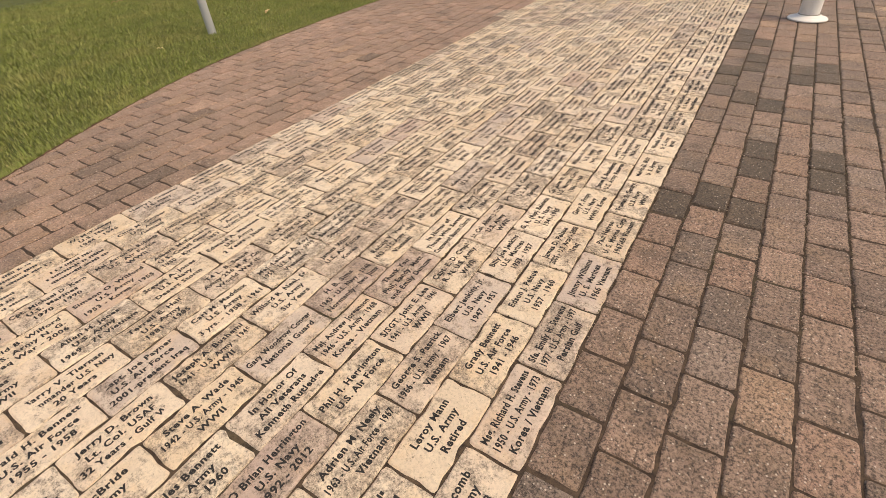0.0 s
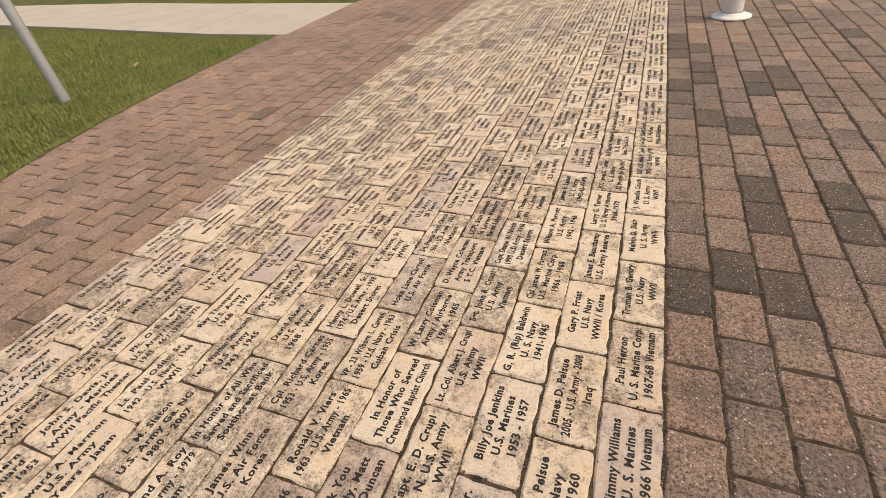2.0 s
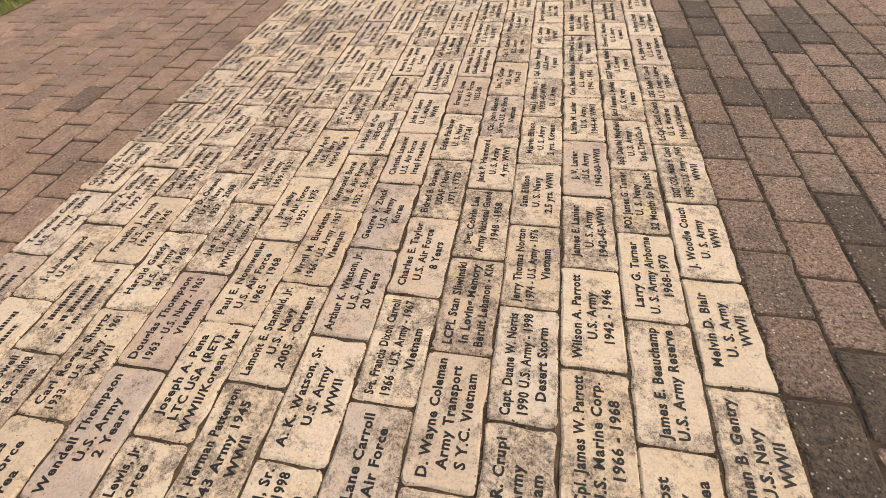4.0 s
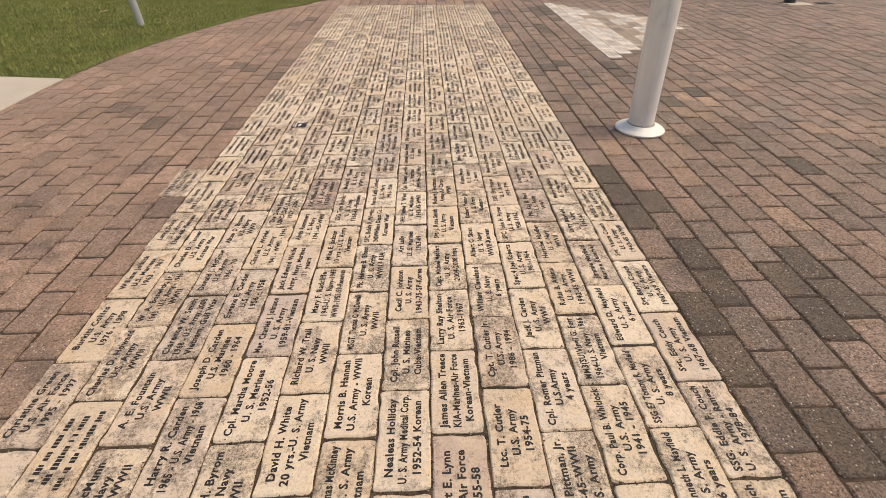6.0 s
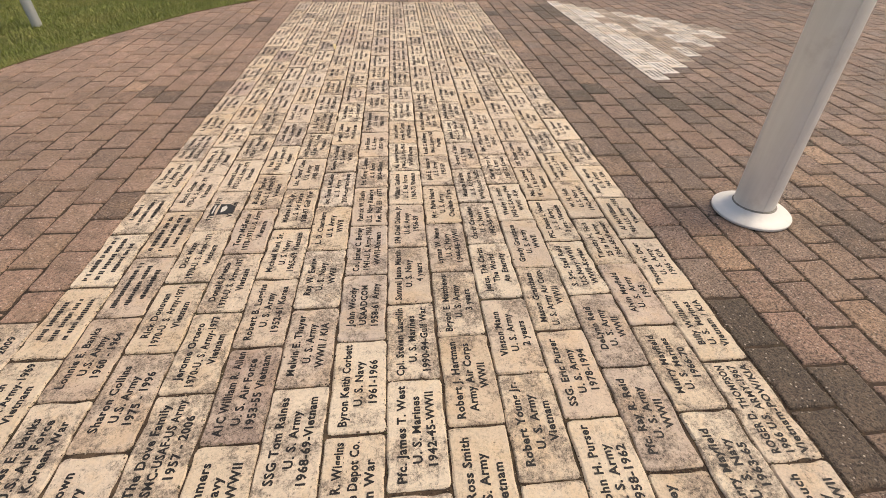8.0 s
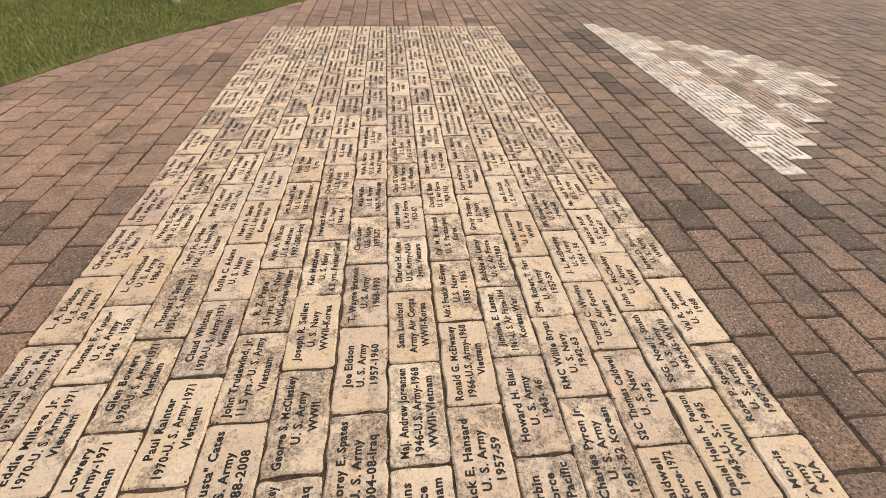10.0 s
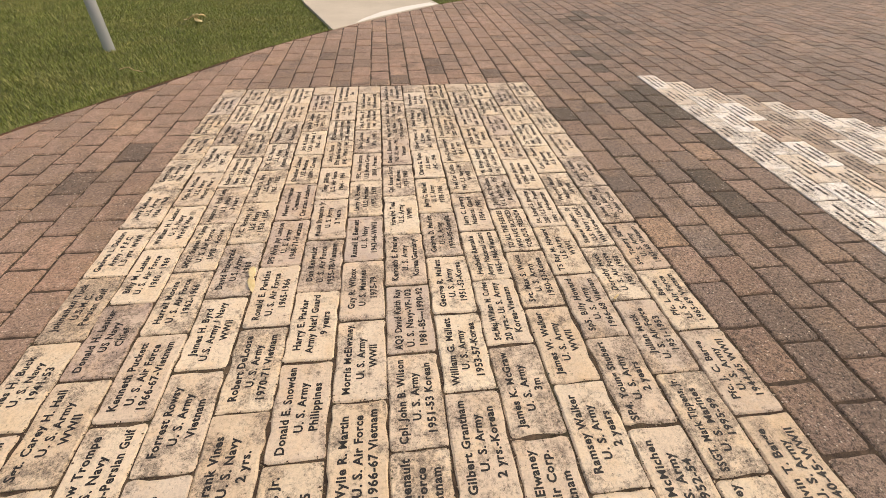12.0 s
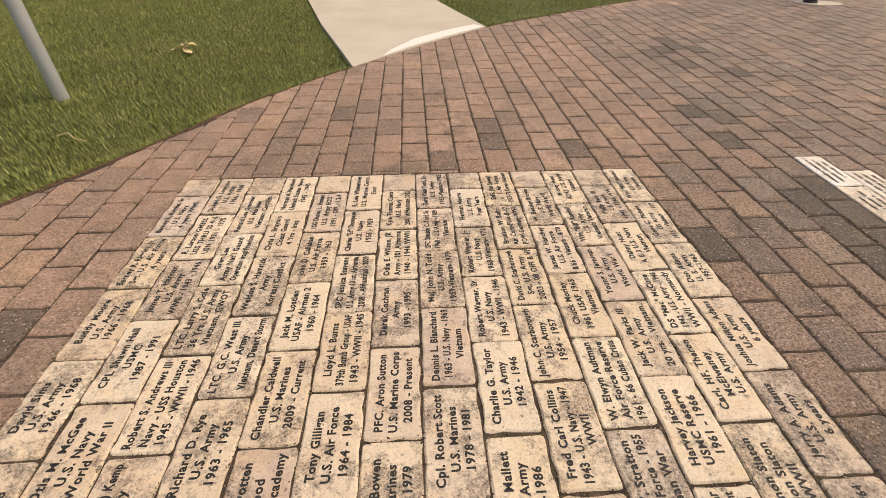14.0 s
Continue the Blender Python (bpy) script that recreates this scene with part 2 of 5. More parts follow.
black_mat = plain_material("black_powder_coat", (0.012, 0.012, 0.012), (0.03, 0.028, 0.026), 0.4)
soil_mat = plain_material("dark_edge_soil", (0.05, 0.024, 0.014), (0.16, 0.082, 0.045), 0.95, 45.0)
petal_mat = plain_material("faded_cream_petal", (0.60, 0.43, 0.17), (0.86, 0.74, 0.46), 0.6, 30.0)
dry_leaf_mat = plain_material("dry_tan_leaf", (0.36, 0.24, 0.11), (0.62, 0.47, 0.25), 0.7, 30.0)
badge_mat = plain_material("badge_black", (0.02, 0.02, 0.022), (0.05, 0.045, 0.04), 0.7)
badge_pale_mat = plain_material("badge_pale_enamel", (0.55, 0.52, 0.46), (0.72, 0.67, 0.58), 0.7)

# ---- plan ----
COL, ROW = 0.15, 0.2978            # an inscribed brick with its joint
COLUMNS, ROWS = 14, 38
FAR = 11.057                       # far end of the inscribed walk
WALK_LEFT = -COL * COLUMNS
PW, PL = 0.138, 0.2095             # a red paver with its joint
PALE_Y, PALE_N = 8.155, 10         # near tip of the pale triangle, bricks along its long side
PALE_COLUMN = 6                    # paver column in which it begins


def plaza_pitch(y):
    """Width of the plaza's paver columns, which spread a little along the walk."""
    return 0.1385 + 0.001 * (min(max(y, 0.0), 12.5) - 4.0)


def lawn_pitch(y):
    return 0.132 + 0.0026 * min(max(y - 6.3, 0.0), 4.6)



def smooth_line(points, steps=6):
    """A Catmull-Rom line through points."""
    p = [Vector(q) for q in points]
    p = [2 * p[0] - p[1], *p, 2 * p[-1] - p[-2]]
    out = []
    for a, b, c, d in zip(p, p[1:], p[2:], p[3:]):
        for k in range(steps):
            s = k / steps
            out.append(0.5 * (2 * b + (c - a) * s + (2 * a - 5 * b + 4 * c - d) * s * s + (3 * b - a - 3 * c + d) * s ** 3))
    out.append(p[-2])
    return [tuple(v) for v in out]


LEFT_EDGE = smooth_line([(-0.6, -3.2), (-1.7, -0.9), (-2.55, 0.6), (-3.04, 1.55), (-3.42, 2.4), (-3.74, 3.4), (-3.93, 4.9), (-3.97, 6.1), (-3.96, 6.9),
                         (-3.9, 7.68), (-3.72, 8.8), (-3.15, 10.32), (-2.8, 10.88), (-2.44, 11.42), (-2.14, 11.93), (-1.77, 12.42), (-1.5, 12.75),
                         (-0.9, 13.42), (-0.31, 14.0), (0.67, 14.66), (1.52, 15.2), (2.7, 15.75), (3.9, 16.05), (5.2, 15.6)], 5)
RIGHT_EDGE = smooth_line([(5.2, 15.6), (6.0, 14.6), (6.4, 13.4), (6.62, 12.2), (6.78, 11.0), (6.95, 8.5), (6.9, 5.5), (6.5, 2.0), (5.4, -1.0), (3.4, -2.8), (-0.6, -3.2)], 5)
PLAZA = LEFT_EDGE[:-1] + RIGHT_EDGE[:-1]
SIDE_PATH = [(-3.88, 6.1), (-3.9, 7.68), (-4.4, 7.75), (-5.0, 7.84), (-6.5, 8.05), (-9.0, 8.5), (-14.0, 9.0), (-40.0, 9.3), (-40.0, 7.6), (-14.0, 7.3), (-11.2, 7.12),
             (-8.5, 6.74), (-6.3, 6.38), (-5.0, 6.18)]
FAR_PATH = [(-0.31, 14.0), (-0.74, 15.43), (-0.95, 17.0), (-1.0, 20.0), (-0.6, 40.0), (-2.2, 40.0), (-2.75, 20.0), (-2.6, 17.0), (-2.29, 15.48), (-1.93, 14.13), (-1.665, 13.29), (-1.5, 12.75),
            (-0.9, 13.42)]
RIGHT_WALK = [(7.6, 16.0), (7.75, 13.0), (8.1, 8.0), (8.1, -8.0), (9.6, -8.0), (9.6, 8.0), (9.3, 13.0), (9.1, 16.0), (8.8, 40.0), (7.3, 40.0)]


def inside(x, y, polygon):
    x, y = np.asarray(x, float), np.asarray(y, float)
    hit = np.zeros(x.shape, bool)
    for (ax, ay), (bx, by) in zip(polygon, polygon[1:] + polygon[:1]):
        if ay != by:
            hit ^= ((ay > y) != (by > y)) & (x < (bx - ax) * (y - ay) / (by - ay) + ax)
    return hit


# ---- mesh helpers ----


def mesh_from(name, verts, faces, material, smooth=False):
    me = bpy.data.meshes.new(name)
    me.from_pydata([tuple(v) for v in verts], [], [tuple(f) for f in faces])
    me.materials.append(material)
    if smooth:
        me.polygons.foreach_set("use_smooth", [True] * len(me.polygons))
    me.update()
    return me


def part(name, me, parent, label="", at=None):
    ob = new(name, me)
    ob.parent = parent
    if at is not None:
        ob.matrix_basis = at
    return tagged(ob, label)


def holder(name, x=0.0, y=0.0, z=0.0):
    ob = new(name)
    ob.empty_display_size = 0.1
    ob.location = (x, y, z)
    return ob


def block(outline, height=0.05, bevel=0.006, drop=0.005, skirt=0.0):
    """A paving piece from its outline: sides, a worn bevel and a flat top at z = 0."""
    n = len(outline)
    cx, cy = sum(p[0] for p in outline) / n, sum(p[1] for p in outline) / n
    inner = []
    for x, y in outline:
        dx, dy = x - cx, y - cy
        d = max(math.hypot(dx, dy), 1e-6)
        inner.append((x - dx / d * min(bevel * 1.3, d * 0.5), y - dy / d * min(bevel * 1.3, d * 0.5)))
    verts = [(x, y, -height) for x, y in outline] + [(x, y, -drop) for x, y in outline] + [(x, y, 0) for x, y in inner]
    faces = [tuple(range(2 * n, 3 * n))]
    for k in range(n):
        m = (k + 1) % n
        faces += [(k, m, n + m, n + k), (n + k, n + m, 2 * n + m, 2 * n + k)]
    return verts, faces


def rounded_block(outline, height=0.045):
    """A tumbled paver: sides, a two-step worn arris and a flat top at z = 0."""
    n = len(outline)
    rings = ((0.0, -height), (0.0, -0.0065), (0.0028, -0.0024), (0.0078, 0.0))
    verts = []
    for inset, z in rings:
        for x, y in outline:
            d = math.hypot(x, y)
            verts.append((x - x / d * inset * 1.25, y - y / d * inset * 1.25, z))
    faces = [tuple(range(3 * n, 4 * n))]
    for j in range(3):
        for k in range(n):
            m = (k + 1) % n
            faces.append((j * n + k, j * n + m, (j + 1) * n + m, (j + 1) * n + k))
    return verts, faces


def join(name, pieces, material, parent, label, kind="stuff"):
    """One mesh out of many placed pieces (verts, faces)."""
    verts, faces, base = [], [], 0
    for v, f in pieces:
        verts.extend(v)
        faces.extend(tuple(i + base for i in g) for g in f)
        base += len(v)
    ob = part(name, mesh_from(name, verts, faces, material), parent, label)
    return tagged(ob, kind=kind)


def placed(shape, x, y, z, tip, lean, turn):
    m = pose(x, y, z, tip, lean, turn)
    return [tuple(m @ Vector(v)) for v in shape[0]], shape[1]


# ---- ground, paths and lawn ----


def sheet(name, polygon, z, material, label, thick=0.0, category="ground"):
    bm = bmesh.new()
    top = bm.faces.new([bm.verts.new((x, y, z)) for x, y in polygon])
    if top.normal.z == 0:
        bm.normal_update()
    if top.normal.z < 0:
        top.normal_flip()
    if thick:
        made = bmesh.ops.extrude_face_region(bm, geom=[top])
        for v in made["geom"]:
            if isinstance(v, bmesh.types.BMVert):
                v.co.z -= thick
        bmesh.ops.recalc_face_normals(bm, faces=bm.faces)
    bmesh.ops.triangulate(bm, faces=[f for f in bm.faces if len(f.verts) > 4])
    me = bpy.data.meshes.new(name)
    bm.to_mesh(me)
    bm.free()
    me.materials.append(material)
    return tagged(new(name, me), label, category, kind="structure")


sheet("ground", [(-900, -900), (900, -900), (900, 900), (-900, 900)], -0.035, lawn_mat, "wide mown lawn of mixed green and tan grass")
sheet("paving_bed", PLAZA, -0.0066, sand_mat, "brown sand and grit filling joints between pavers", category="sand")
sand_top = []
sand_faces = []
for iy in range(241):
    for ix in range(43):
        sand_top.append((WALK_LEFT - 0.004 + ix * 0.05 + 0.0, FAR + 0.004 - iy * 0.05, -0.0072 - 0.0019 * (math.sin(ix * 2.3 + iy * 1.1) + math.sin(iy * 2.9 - ix * 0.7) + 0.6 * math.sin(ix * 5.1))))
for iy in range(240):
    for ix in range(42):
        a = iy * 43 + ix
        sand_faces.append((a + 43, a + 44, a + 1, a))
tagged(new("joint_sand", mesh_from("joint_sand", sand_top, sand_faces, walk_sand_mat)), "tan sand worn low in joints between inscribed bricks", "sand", kind="structure")
sheet("pavement_side_path", SIDE_PATH, 0.002, concrete_mat, "pale smooth concrete footpath beside the lawn", 0.08, "footpath")
sheet("pavement_far_path", FAR_PATH, 0.002, concrete_mat, "pale curving concrete footpath meeting the paved plaza", 0.08, "footpath")
# control joints: flat strips on the path, groove shade put into their colour
for k in range(7):
    jx = -5.53 - k * 1.9
    ja, jb = (jx + 0.05, 6.27 - 0.16 * (jx + 5.53)), (jx - 0.06, 7.93 - 0.14 * (jx + 5.53))
    sheet("trim_control_joint", [(ja[0] - 0.007, ja[1]), (ja[0] + 0.007, ja[1]), (jb[0] + 0.007, jb[1]), (jb[0] - 0.007, jb[1])], 0.0032, groove_mat, "narrow strip coloured dark as the shaded groove of a path's control joint", category="joint")
sheet("pavement_right_walk", RIGHT_WALK, 0.002, concrete_mat, "pale concrete walk beyond the grass verge", 0.08, "footpath")


def ribbon(name, line, wide, z, material, label, category, wave=0.0, kind="structure"):
    """A low uneven band along a line."""
    r = random.Random(5)
    verts, faces = [], []
    for k, (x, y) in enumerate(line):
        a, b = line[max(k - 1, 0)], line[min(k + 1, len(line) - 1)]
        d = Vector((b[0] - a[0], b[1] - a[1])).normalized()
        n = Vector((-d.y, d.x))
        w = wide * (1 + r.uniform(-wave, wave))
        for s, h in ((-0.012, -0.03), (0.006, z * r.uniform(0.6, 1.3)), (w * 0.6, z * r.uniform(0.5, 1.2)), (w, -0.034)):
            verts.append((x + n.x * s, y + n.y * s, h))
        if k:
            i = 4 * k
            faces += [(i - 4 + j, i - 3 + j, i + 1 + j, i + j) for j in range(3)]
    return tagged(new(name, mesh_from(name, verts, faces, material)), label, category, kind=kind)


def finer(line, step=0.04):
    out = []
    for a, b in zip(line, line[1:]):
        k = max(1, int(math.hypot(b[0] - a[0], b[1] - a[1]) / step))
        out += [(a[0] + (b[0] - a[0]) * i / k, a[1] + (b[1] - a[1]) * i / k) for i in range(k)]
    return out + [line[-1]]


def is_path(p):
    return -4.2 < p[0] < -3.5 and 6.1 < p[1] < 7.68 or -1.5 < p[0] < -0.31 and p[1] > 12.7


lawn_edge = finer(LEFT_EDGE)
runs, run = [], []
for q in lawn_edge:
    if is_path(q):
        if len(run) > 3:
            runs.append(run)
        run = []
    else:
        run.append(q)
runs.append(run)
for k, run in enumerate(runs):
    ribbon("trim_soil_edge", run, 0.034, -0.004, soil_mat, "narrow strip of bare dark soil beside the lawn", "soil edge", 0.5)
ribbon("trim_soil_edge", finer(RIGHT_EDGE), 0.05, -0.004, soil_mat, "narrow strip of bare dark soil beside the grass verge", "soil edge", 0.5)
# white mortar along the mouth of the far path
skim = [(-1.28, 13.02), (-1.0, 13.36), (-0.62, 13.74), (-0.33, 14.0), (-0.42, 14.09), (-0.72, 13.86), (-1.02, 13.55), (-1.22, 13.2)]
sheet("trim_mortar_skim", skim, 0.0065, skim_mat, "white mortar smear along the edge of concrete", 0.004, "mortar")


def grass_blades(name, count, box, label, seed, tall=(0.014, 0.030)):
    g = np.random.RandomState(seed)
    x, y = g.uniform(box[0], box[1], count), g.uniform(box[2], box[3], count)
    rim = np.minimum.reduce([x - box[0], box[1] - x, y - box[2], box[3] - y])
    keep = (g.uniform(0, 1, count) < 0.15 + rim / 1.2) & ~(inside(x, y, PLAZA) | inside(x, y, SIDE_PATH) | inside(x, y, FAR_PATH) | inside(x, y, RIGHT_WALK))
    return blade_mesh(name, x[keep], y[keep], g, tall, label)


def blade_mesh(name, x, y, g, tall, label):
    """One bent two-step blade at each place."""
    n = len(x)
    a, lean, h, w = g.uniform(0, 6.28, n), g.uniform(0.1, 0.9, n), g.uniform(tall[0], tall[1], n), g.uniform(0.0015, 0.0034, n)
    dx, dy = np.cos(a), np.sin(a)
    root = np.stack([x, y, np.full(n, -0.033)], 1)
    side = np.stack([-dy, dx, np.zeros(n)], 1) * w[:, None]
    mid = root + np.stack([dx * lean * h * 0.35, dy * lean * h * 0.35, h * 0.65], 1)
    tip = root + np.stack([dx * lean * h * 1.1, dy * lean * h * 1.1, h], 1)
    v = np.stack([root - side, root + side, mid + side * 0.7, mid - side * 0.7, tip], 1).reshape(-1, 3)
    i = np.arange(n)[:, None] * 5
    quad, tri = i + np.array([0, 1, 2, 3]), i + np.array([3, 2, 4])
    me = bpy.data.meshes.new(name)
    me.vertices.add(len(v))
    me.vertices.foreach_set("co", v.astype(np.float32).ravel())
    loops = np.concatenate([quad.ravel(), tri.ravel()]).astype(np.int32)
    me.loops.add(len(loops))
    me.loops.foreach_set("vertex_index", loops)
    me.polygons.add(2 * n)
    me.polygons.foreach_set("loop_start", np.concatenate([np.arange(n) * 4, 4 * n + np.arange(n) * 3]).astype(np.int32))
    me.update(calc_edges=True)
    me.validate()
    me.materials.append(blade_mat)
    return tagged(new(name, me), label, "grass", kind="stuff")


grass_blades("grass", 340000, (-9.6, -1.2, 0.4, 7.2), "short mown green lawn grass with tan dry patches", 1)
grass_blades("grass", 480000, (-8.0, 0.2, 7.2, 17.6), "short mown green lawn grass around the posts", 2)
grass_blades("grass", 70000, (0.0, 5.4, 14.2, 19.0), "short mown grass beyond the paved plaza", 3)
grass_blades("grass", 60000, (5.4, 8.2, 8.0, 18.0), "short mown grass verge beside the paving", 4)

g = np.random.RandomState(8)
rim = np.array([q for run in runs for q in run])
ahead = np.array([q for run in runs for q in run[1:] + run[-1:]])
pick = g.randint(0, len(rim), 42000)
way = ahead[pick] - rim[pick]
way /= np.maximum(np.hypot(way[:, 0], way[:, 1]), 1e-6)[:, None]
out = np.stack([-way[:, 1], way[:, 0]], 1) * (0.012 + np.abs(g.normal(0, 0.035, 42000)))[:, None]
fringe = rim[pick] + out + g.uniform(-0.02, 0.02, (42000, 2))
keep = ~(inside(fringe[:, 0], fringe[:, 1], PLAZA) | inside(fringe[:, 0], fringe[:, 1], SIDE_PATH) | inside(fringe[:, 0], fringe[:, 1], FAR_PATH))
blade_mesh("grass", fringe[keep, 0], fringe[keep, 1], g, (0.022, 0.05), "ragged longer grass hanging over the lawn edge")

# ---- metal posts ----


def tube(name, rings, material, parent, label="", sides=40, x=0.0, y=0.0):
    """A turned shape from (radius, height) rings."""
    verts, faces = [], []
    for r, z in rings:
        verts += [(x + r * math.cos(2 * math.pi * k / sides), y + r * math.sin(2 * math.pi * k / sides), z) for k in range(sides)]
    for j in range(len(rings) - 1):
        for k in range(sides):
            m = (k + 1) % sides
            faces.append((j * sides + k, j * sides + m, (j + 1) * sides + m, (j + 1) * sides + k))
    faces.append(tuple(range((len(rings) - 1) * sides, len(rings) * sides)))
    me = mesh_from(name, verts, faces, material, True)
    ob = part(name, me, parent, label)
    m = ob.modifiers.new("edges", "EDGE_SPLIT")
    m.split_angle = radians(35)
    return ob


def flagpole(x, y, r, tall, lean):
    ob = tagged(holder("flagpole", x, y), "tall brushed aluminium flagpole standing in a white base collar", "flagpole")
    shaft = tube("shaft", [(r, 0.0), (r, 2.5), (r * 0.8, tall * 0.6), (r * 0.45, tall)], pole_mat, ob, sides=56)
    truck = tube("truck", [(r * 0.45, tall), (r * 0.6, tall + 0.02), (r * 0.6, tall + 0.08), (r * 0.2, tall + 0.1)], pole_mat, ob)
    tube("base_collar", [(r + 0.070, 0.0), (r + 0.074, 0.004), (r + 0.074, 0.012), (r + 0.068, 0.017), (r + 0.048, 0.022), (r + 0.026, 0.030), (r + 0.013, 0.040), (r + 0.006, 0.044), (r + 0.001, 0.043)],
         collar_mat, ob, "round white painted base collar with worn rim", 56)
    # added ring whose dark colour is the shadow line where the shaft leaves the collar
    tube("shadow_ring", [(r + 0.008, 0.040), (r + 0.006, 0.046), (r + 0.0005, 0.050)], shadow_ring_mat, ob, "dark grey ring painted as the shadow line at the pole's foot", 56)
    # a long raised seam along the shaft
    a = radians(262)
    c, d = Vector((math.cos(a), math.sin(a), 0)), Vector((-math.sin(a), math.cos(a), 0))
    verts = []
    for z in (0.05, 2.45):
        for u, v in ((-0.006, -0.004), (-0.0035, 0.0022), (0.0035, 0.0022), (0.006, -0.004)):
            verts.append(tuple(c * (r + v) + d * u + Vector((0, 0, z))))
    seam = part("seam", mesh_from("seam", verts, [(0, 4, 5, 1), (1, 5, 6, 2), (2, 6, 7, 3), (4, 7, 6, 5), (0, 1, 2, 3)], pole_mat), ob, "raised lengthwise seam")
    for p in (shaft, truck, seam):
        p.matrix_basis = pose(0, 0, 0, 0, lean, 0)
    return ob


def lawn_post(x, y, r=0.042, tall=4.5):
    ob = tagged(holder("steel_post", x, y, -0.033), "slim bare galvanised steel post set in the lawn", "post", "steel posts in the lawn")
    tube("shaft", [(r, 0.0), (r, tall * 0.5), (r * 0.98, tall)], post_mat, ob, sides=32)
    tube("cap", [(r * 1.06, tall - 0.03), (r * 1.08, tall), (r * 0.8, tall + 0.025), (r * 0.2, tall + 0.035)], post_mat, ob, sides=32)
    return ob


def black_post(x, y):
    ob = tagged(holder("lamp_post", x, y), "black painted round lamp post standing on a mortar pad", "lamp post", "lamp posts round the plaza")
    tube("shaft", [(0.074, 0.0), (0.074, 1.2), (0.066, 3.6)], black_mat, ob, sides=32)
    tube("base_ring", [(0.080, 0.0), (0.082, 0.012), (0.076, 0.020)], black_mat, ob, sides=32)
    tube("lantern", [(0.075, 3.6), (0.14, 3.65), (0.16, 3.95), (0.05, 4.1)], black_mat, ob, sides=32)
    return ob


flagpole(0.484, 6.44, 0.078, 9.0, -3.2)
post = lawn_post(-4.81, 4.14)
copy_thing(post, pose(-4.37, 9.97, -0.033))
copy_thing(post, pose(-3.345, 12.24, -0.033))
lamp_post = black_post(4.5, 11.03)
copy_thing(lamp_post, pose(3.85, 15.12, 0))


def drain(x, y):
    ob = tagged(holder("drain_grate", x, y, 0.001), "small dark iron drain grate set flush in the pavers", "drain")
    for name, boxes in (("frame", [(-0.105, 0, 0.014, 0.13), (0.105, 0, 0.014, 0.13), (0, -0.058, 0.196, 0.014), (0, 0.058, 0.196, 0.014)]), ("bar", None)):
        for i, b in enumerate(boxes or [(-0.084 + 0.021 * k, 0, 0.009, 0.102) for k in range(9)]):
            v = [(b[0] + sx * b[2] / 2, b[1] + sy * b[3] / 2, z) for z in (-0.006, 0.005) for sx, sy in ((-1, -1), (1, -1), (1, 1), (-1, 1))]
            f = [(4, 5, 6, 7), (0, 1, 5, 4), (1, 2, 6, 5), (2, 3, 7, 6), (3, 0, 4, 7)]
            part(name, mesh_from(name, v, f, black_mat), ob)
    return ob


drain(4.98, 10.95)


def mortar_pad(x, y, wide, long, seed):
    """A thin ragged skim of mortar round a post's foot."""
    r = random.Random(seed)
    ring = [(x + wide * math.cos(a) * q, y + long * math.sin(a) * q) for a, q in ((k * 0.3142, r.uniform(0.82, 1.1)) for k in range(20))]
    return sheet("trim_mortar_pad", ring, 0.005, concrete_mat, "pale ragged mortar pad round a black post", 0.012, "mortar")


mortar_pad(4.56, 10.93, 0.21, 0.15, 3)
mortar_pad(3.93, 15.08, 0.30, 0.16, 4)

# ---- fallen bits ----


def curled_leaf(name, x, y, z, size, turn, material, label, seed, category="leaf", lobes=3):
    """Curled pointed leaves or petals round one stalk."""
    r = random.Random(seed)
    ob = tagged(holder(name, x, y, z), label, category)
    for k in range(lobes):
        a = turn + k * 6.28 / lobes + r.uniform(-0.5, 0.5)
        l = size * r.uniform(0.7, 1.1)
        verts, faces = [], []
        for i in range(7):
            s = i / 6
            w = size * 0.19 * math.sin(math.pi * min(0.98, 0.06 + s * 0.94)) ** 0.8
            h = size * (0.12 + 0.22 * math.sin(s * 2.6 + k))
            for q in (-1, 0, 1):
                u, v = s * l, q * w
                verts.append((u * math.cos(a) - v * math.sin(a), u * math.sin(a) + v * math.cos(a), max(0.002, h - (0.10 * size if q == 0 else 0))))
            if i:
                b = 3 * i
                faces += [(b - 3, b - 2, b + 1, b), (b - 2, b - 1, b + 2, b + 1)]
        p = part("petal" if category == "petals" else "blade", mesh_from("petal", verts, faces, material, True), ob)
        m = p.modifiers.new("thick", "SOLIDIFY")
        m.thickness = 0.0015
    return ob


curled_leaf("fallen_flower", -1.505, 9.045, 0.0, 0.066, 1.9, petal_mat, "curled cream petals fallen on the inscribed bricks", 3, "petals", 2)
curled_leaf("fallen_flower", -2.95, 13.3, -0.005, 0.15, 0.3, petal_mat, "curled cream petals fallen on the lawn", 4, "petals", 4)
curled_leaf("fallen_leaf", -5.19, 10.67, -0.005, 0.07, 1.0, dry_leaf_mat, "small dry leaf lying on the grass", 5, lobes=2)
curled_leaf("fallen_leaf", -7.8, 4.7, -0.005, 0.09, 1.0, dry_leaf_mat, "small dry leaf lying on the grass", 6, lobes=2)
curled_leaf("fallen_leaf", -4.93, 5.01, -0.005, 0.08, 2.0, dry_leaf_mat, "small dry leaf lying on the grass", 7, lobes=2)
curled_leaf("fallen_leaf", -0.583, 5.303, 0.0, 0.022, 2.0, petal_mat, "tiny white petal scrap on an inscribed brick", 8, lobes=2)


curled_leaf("fallen_leaf", -0.279, 8.836, 0.0, 0.018, 0.6, petal_mat, "tiny yellow petal scrap on an inscribed brick", 12, lobes=2)
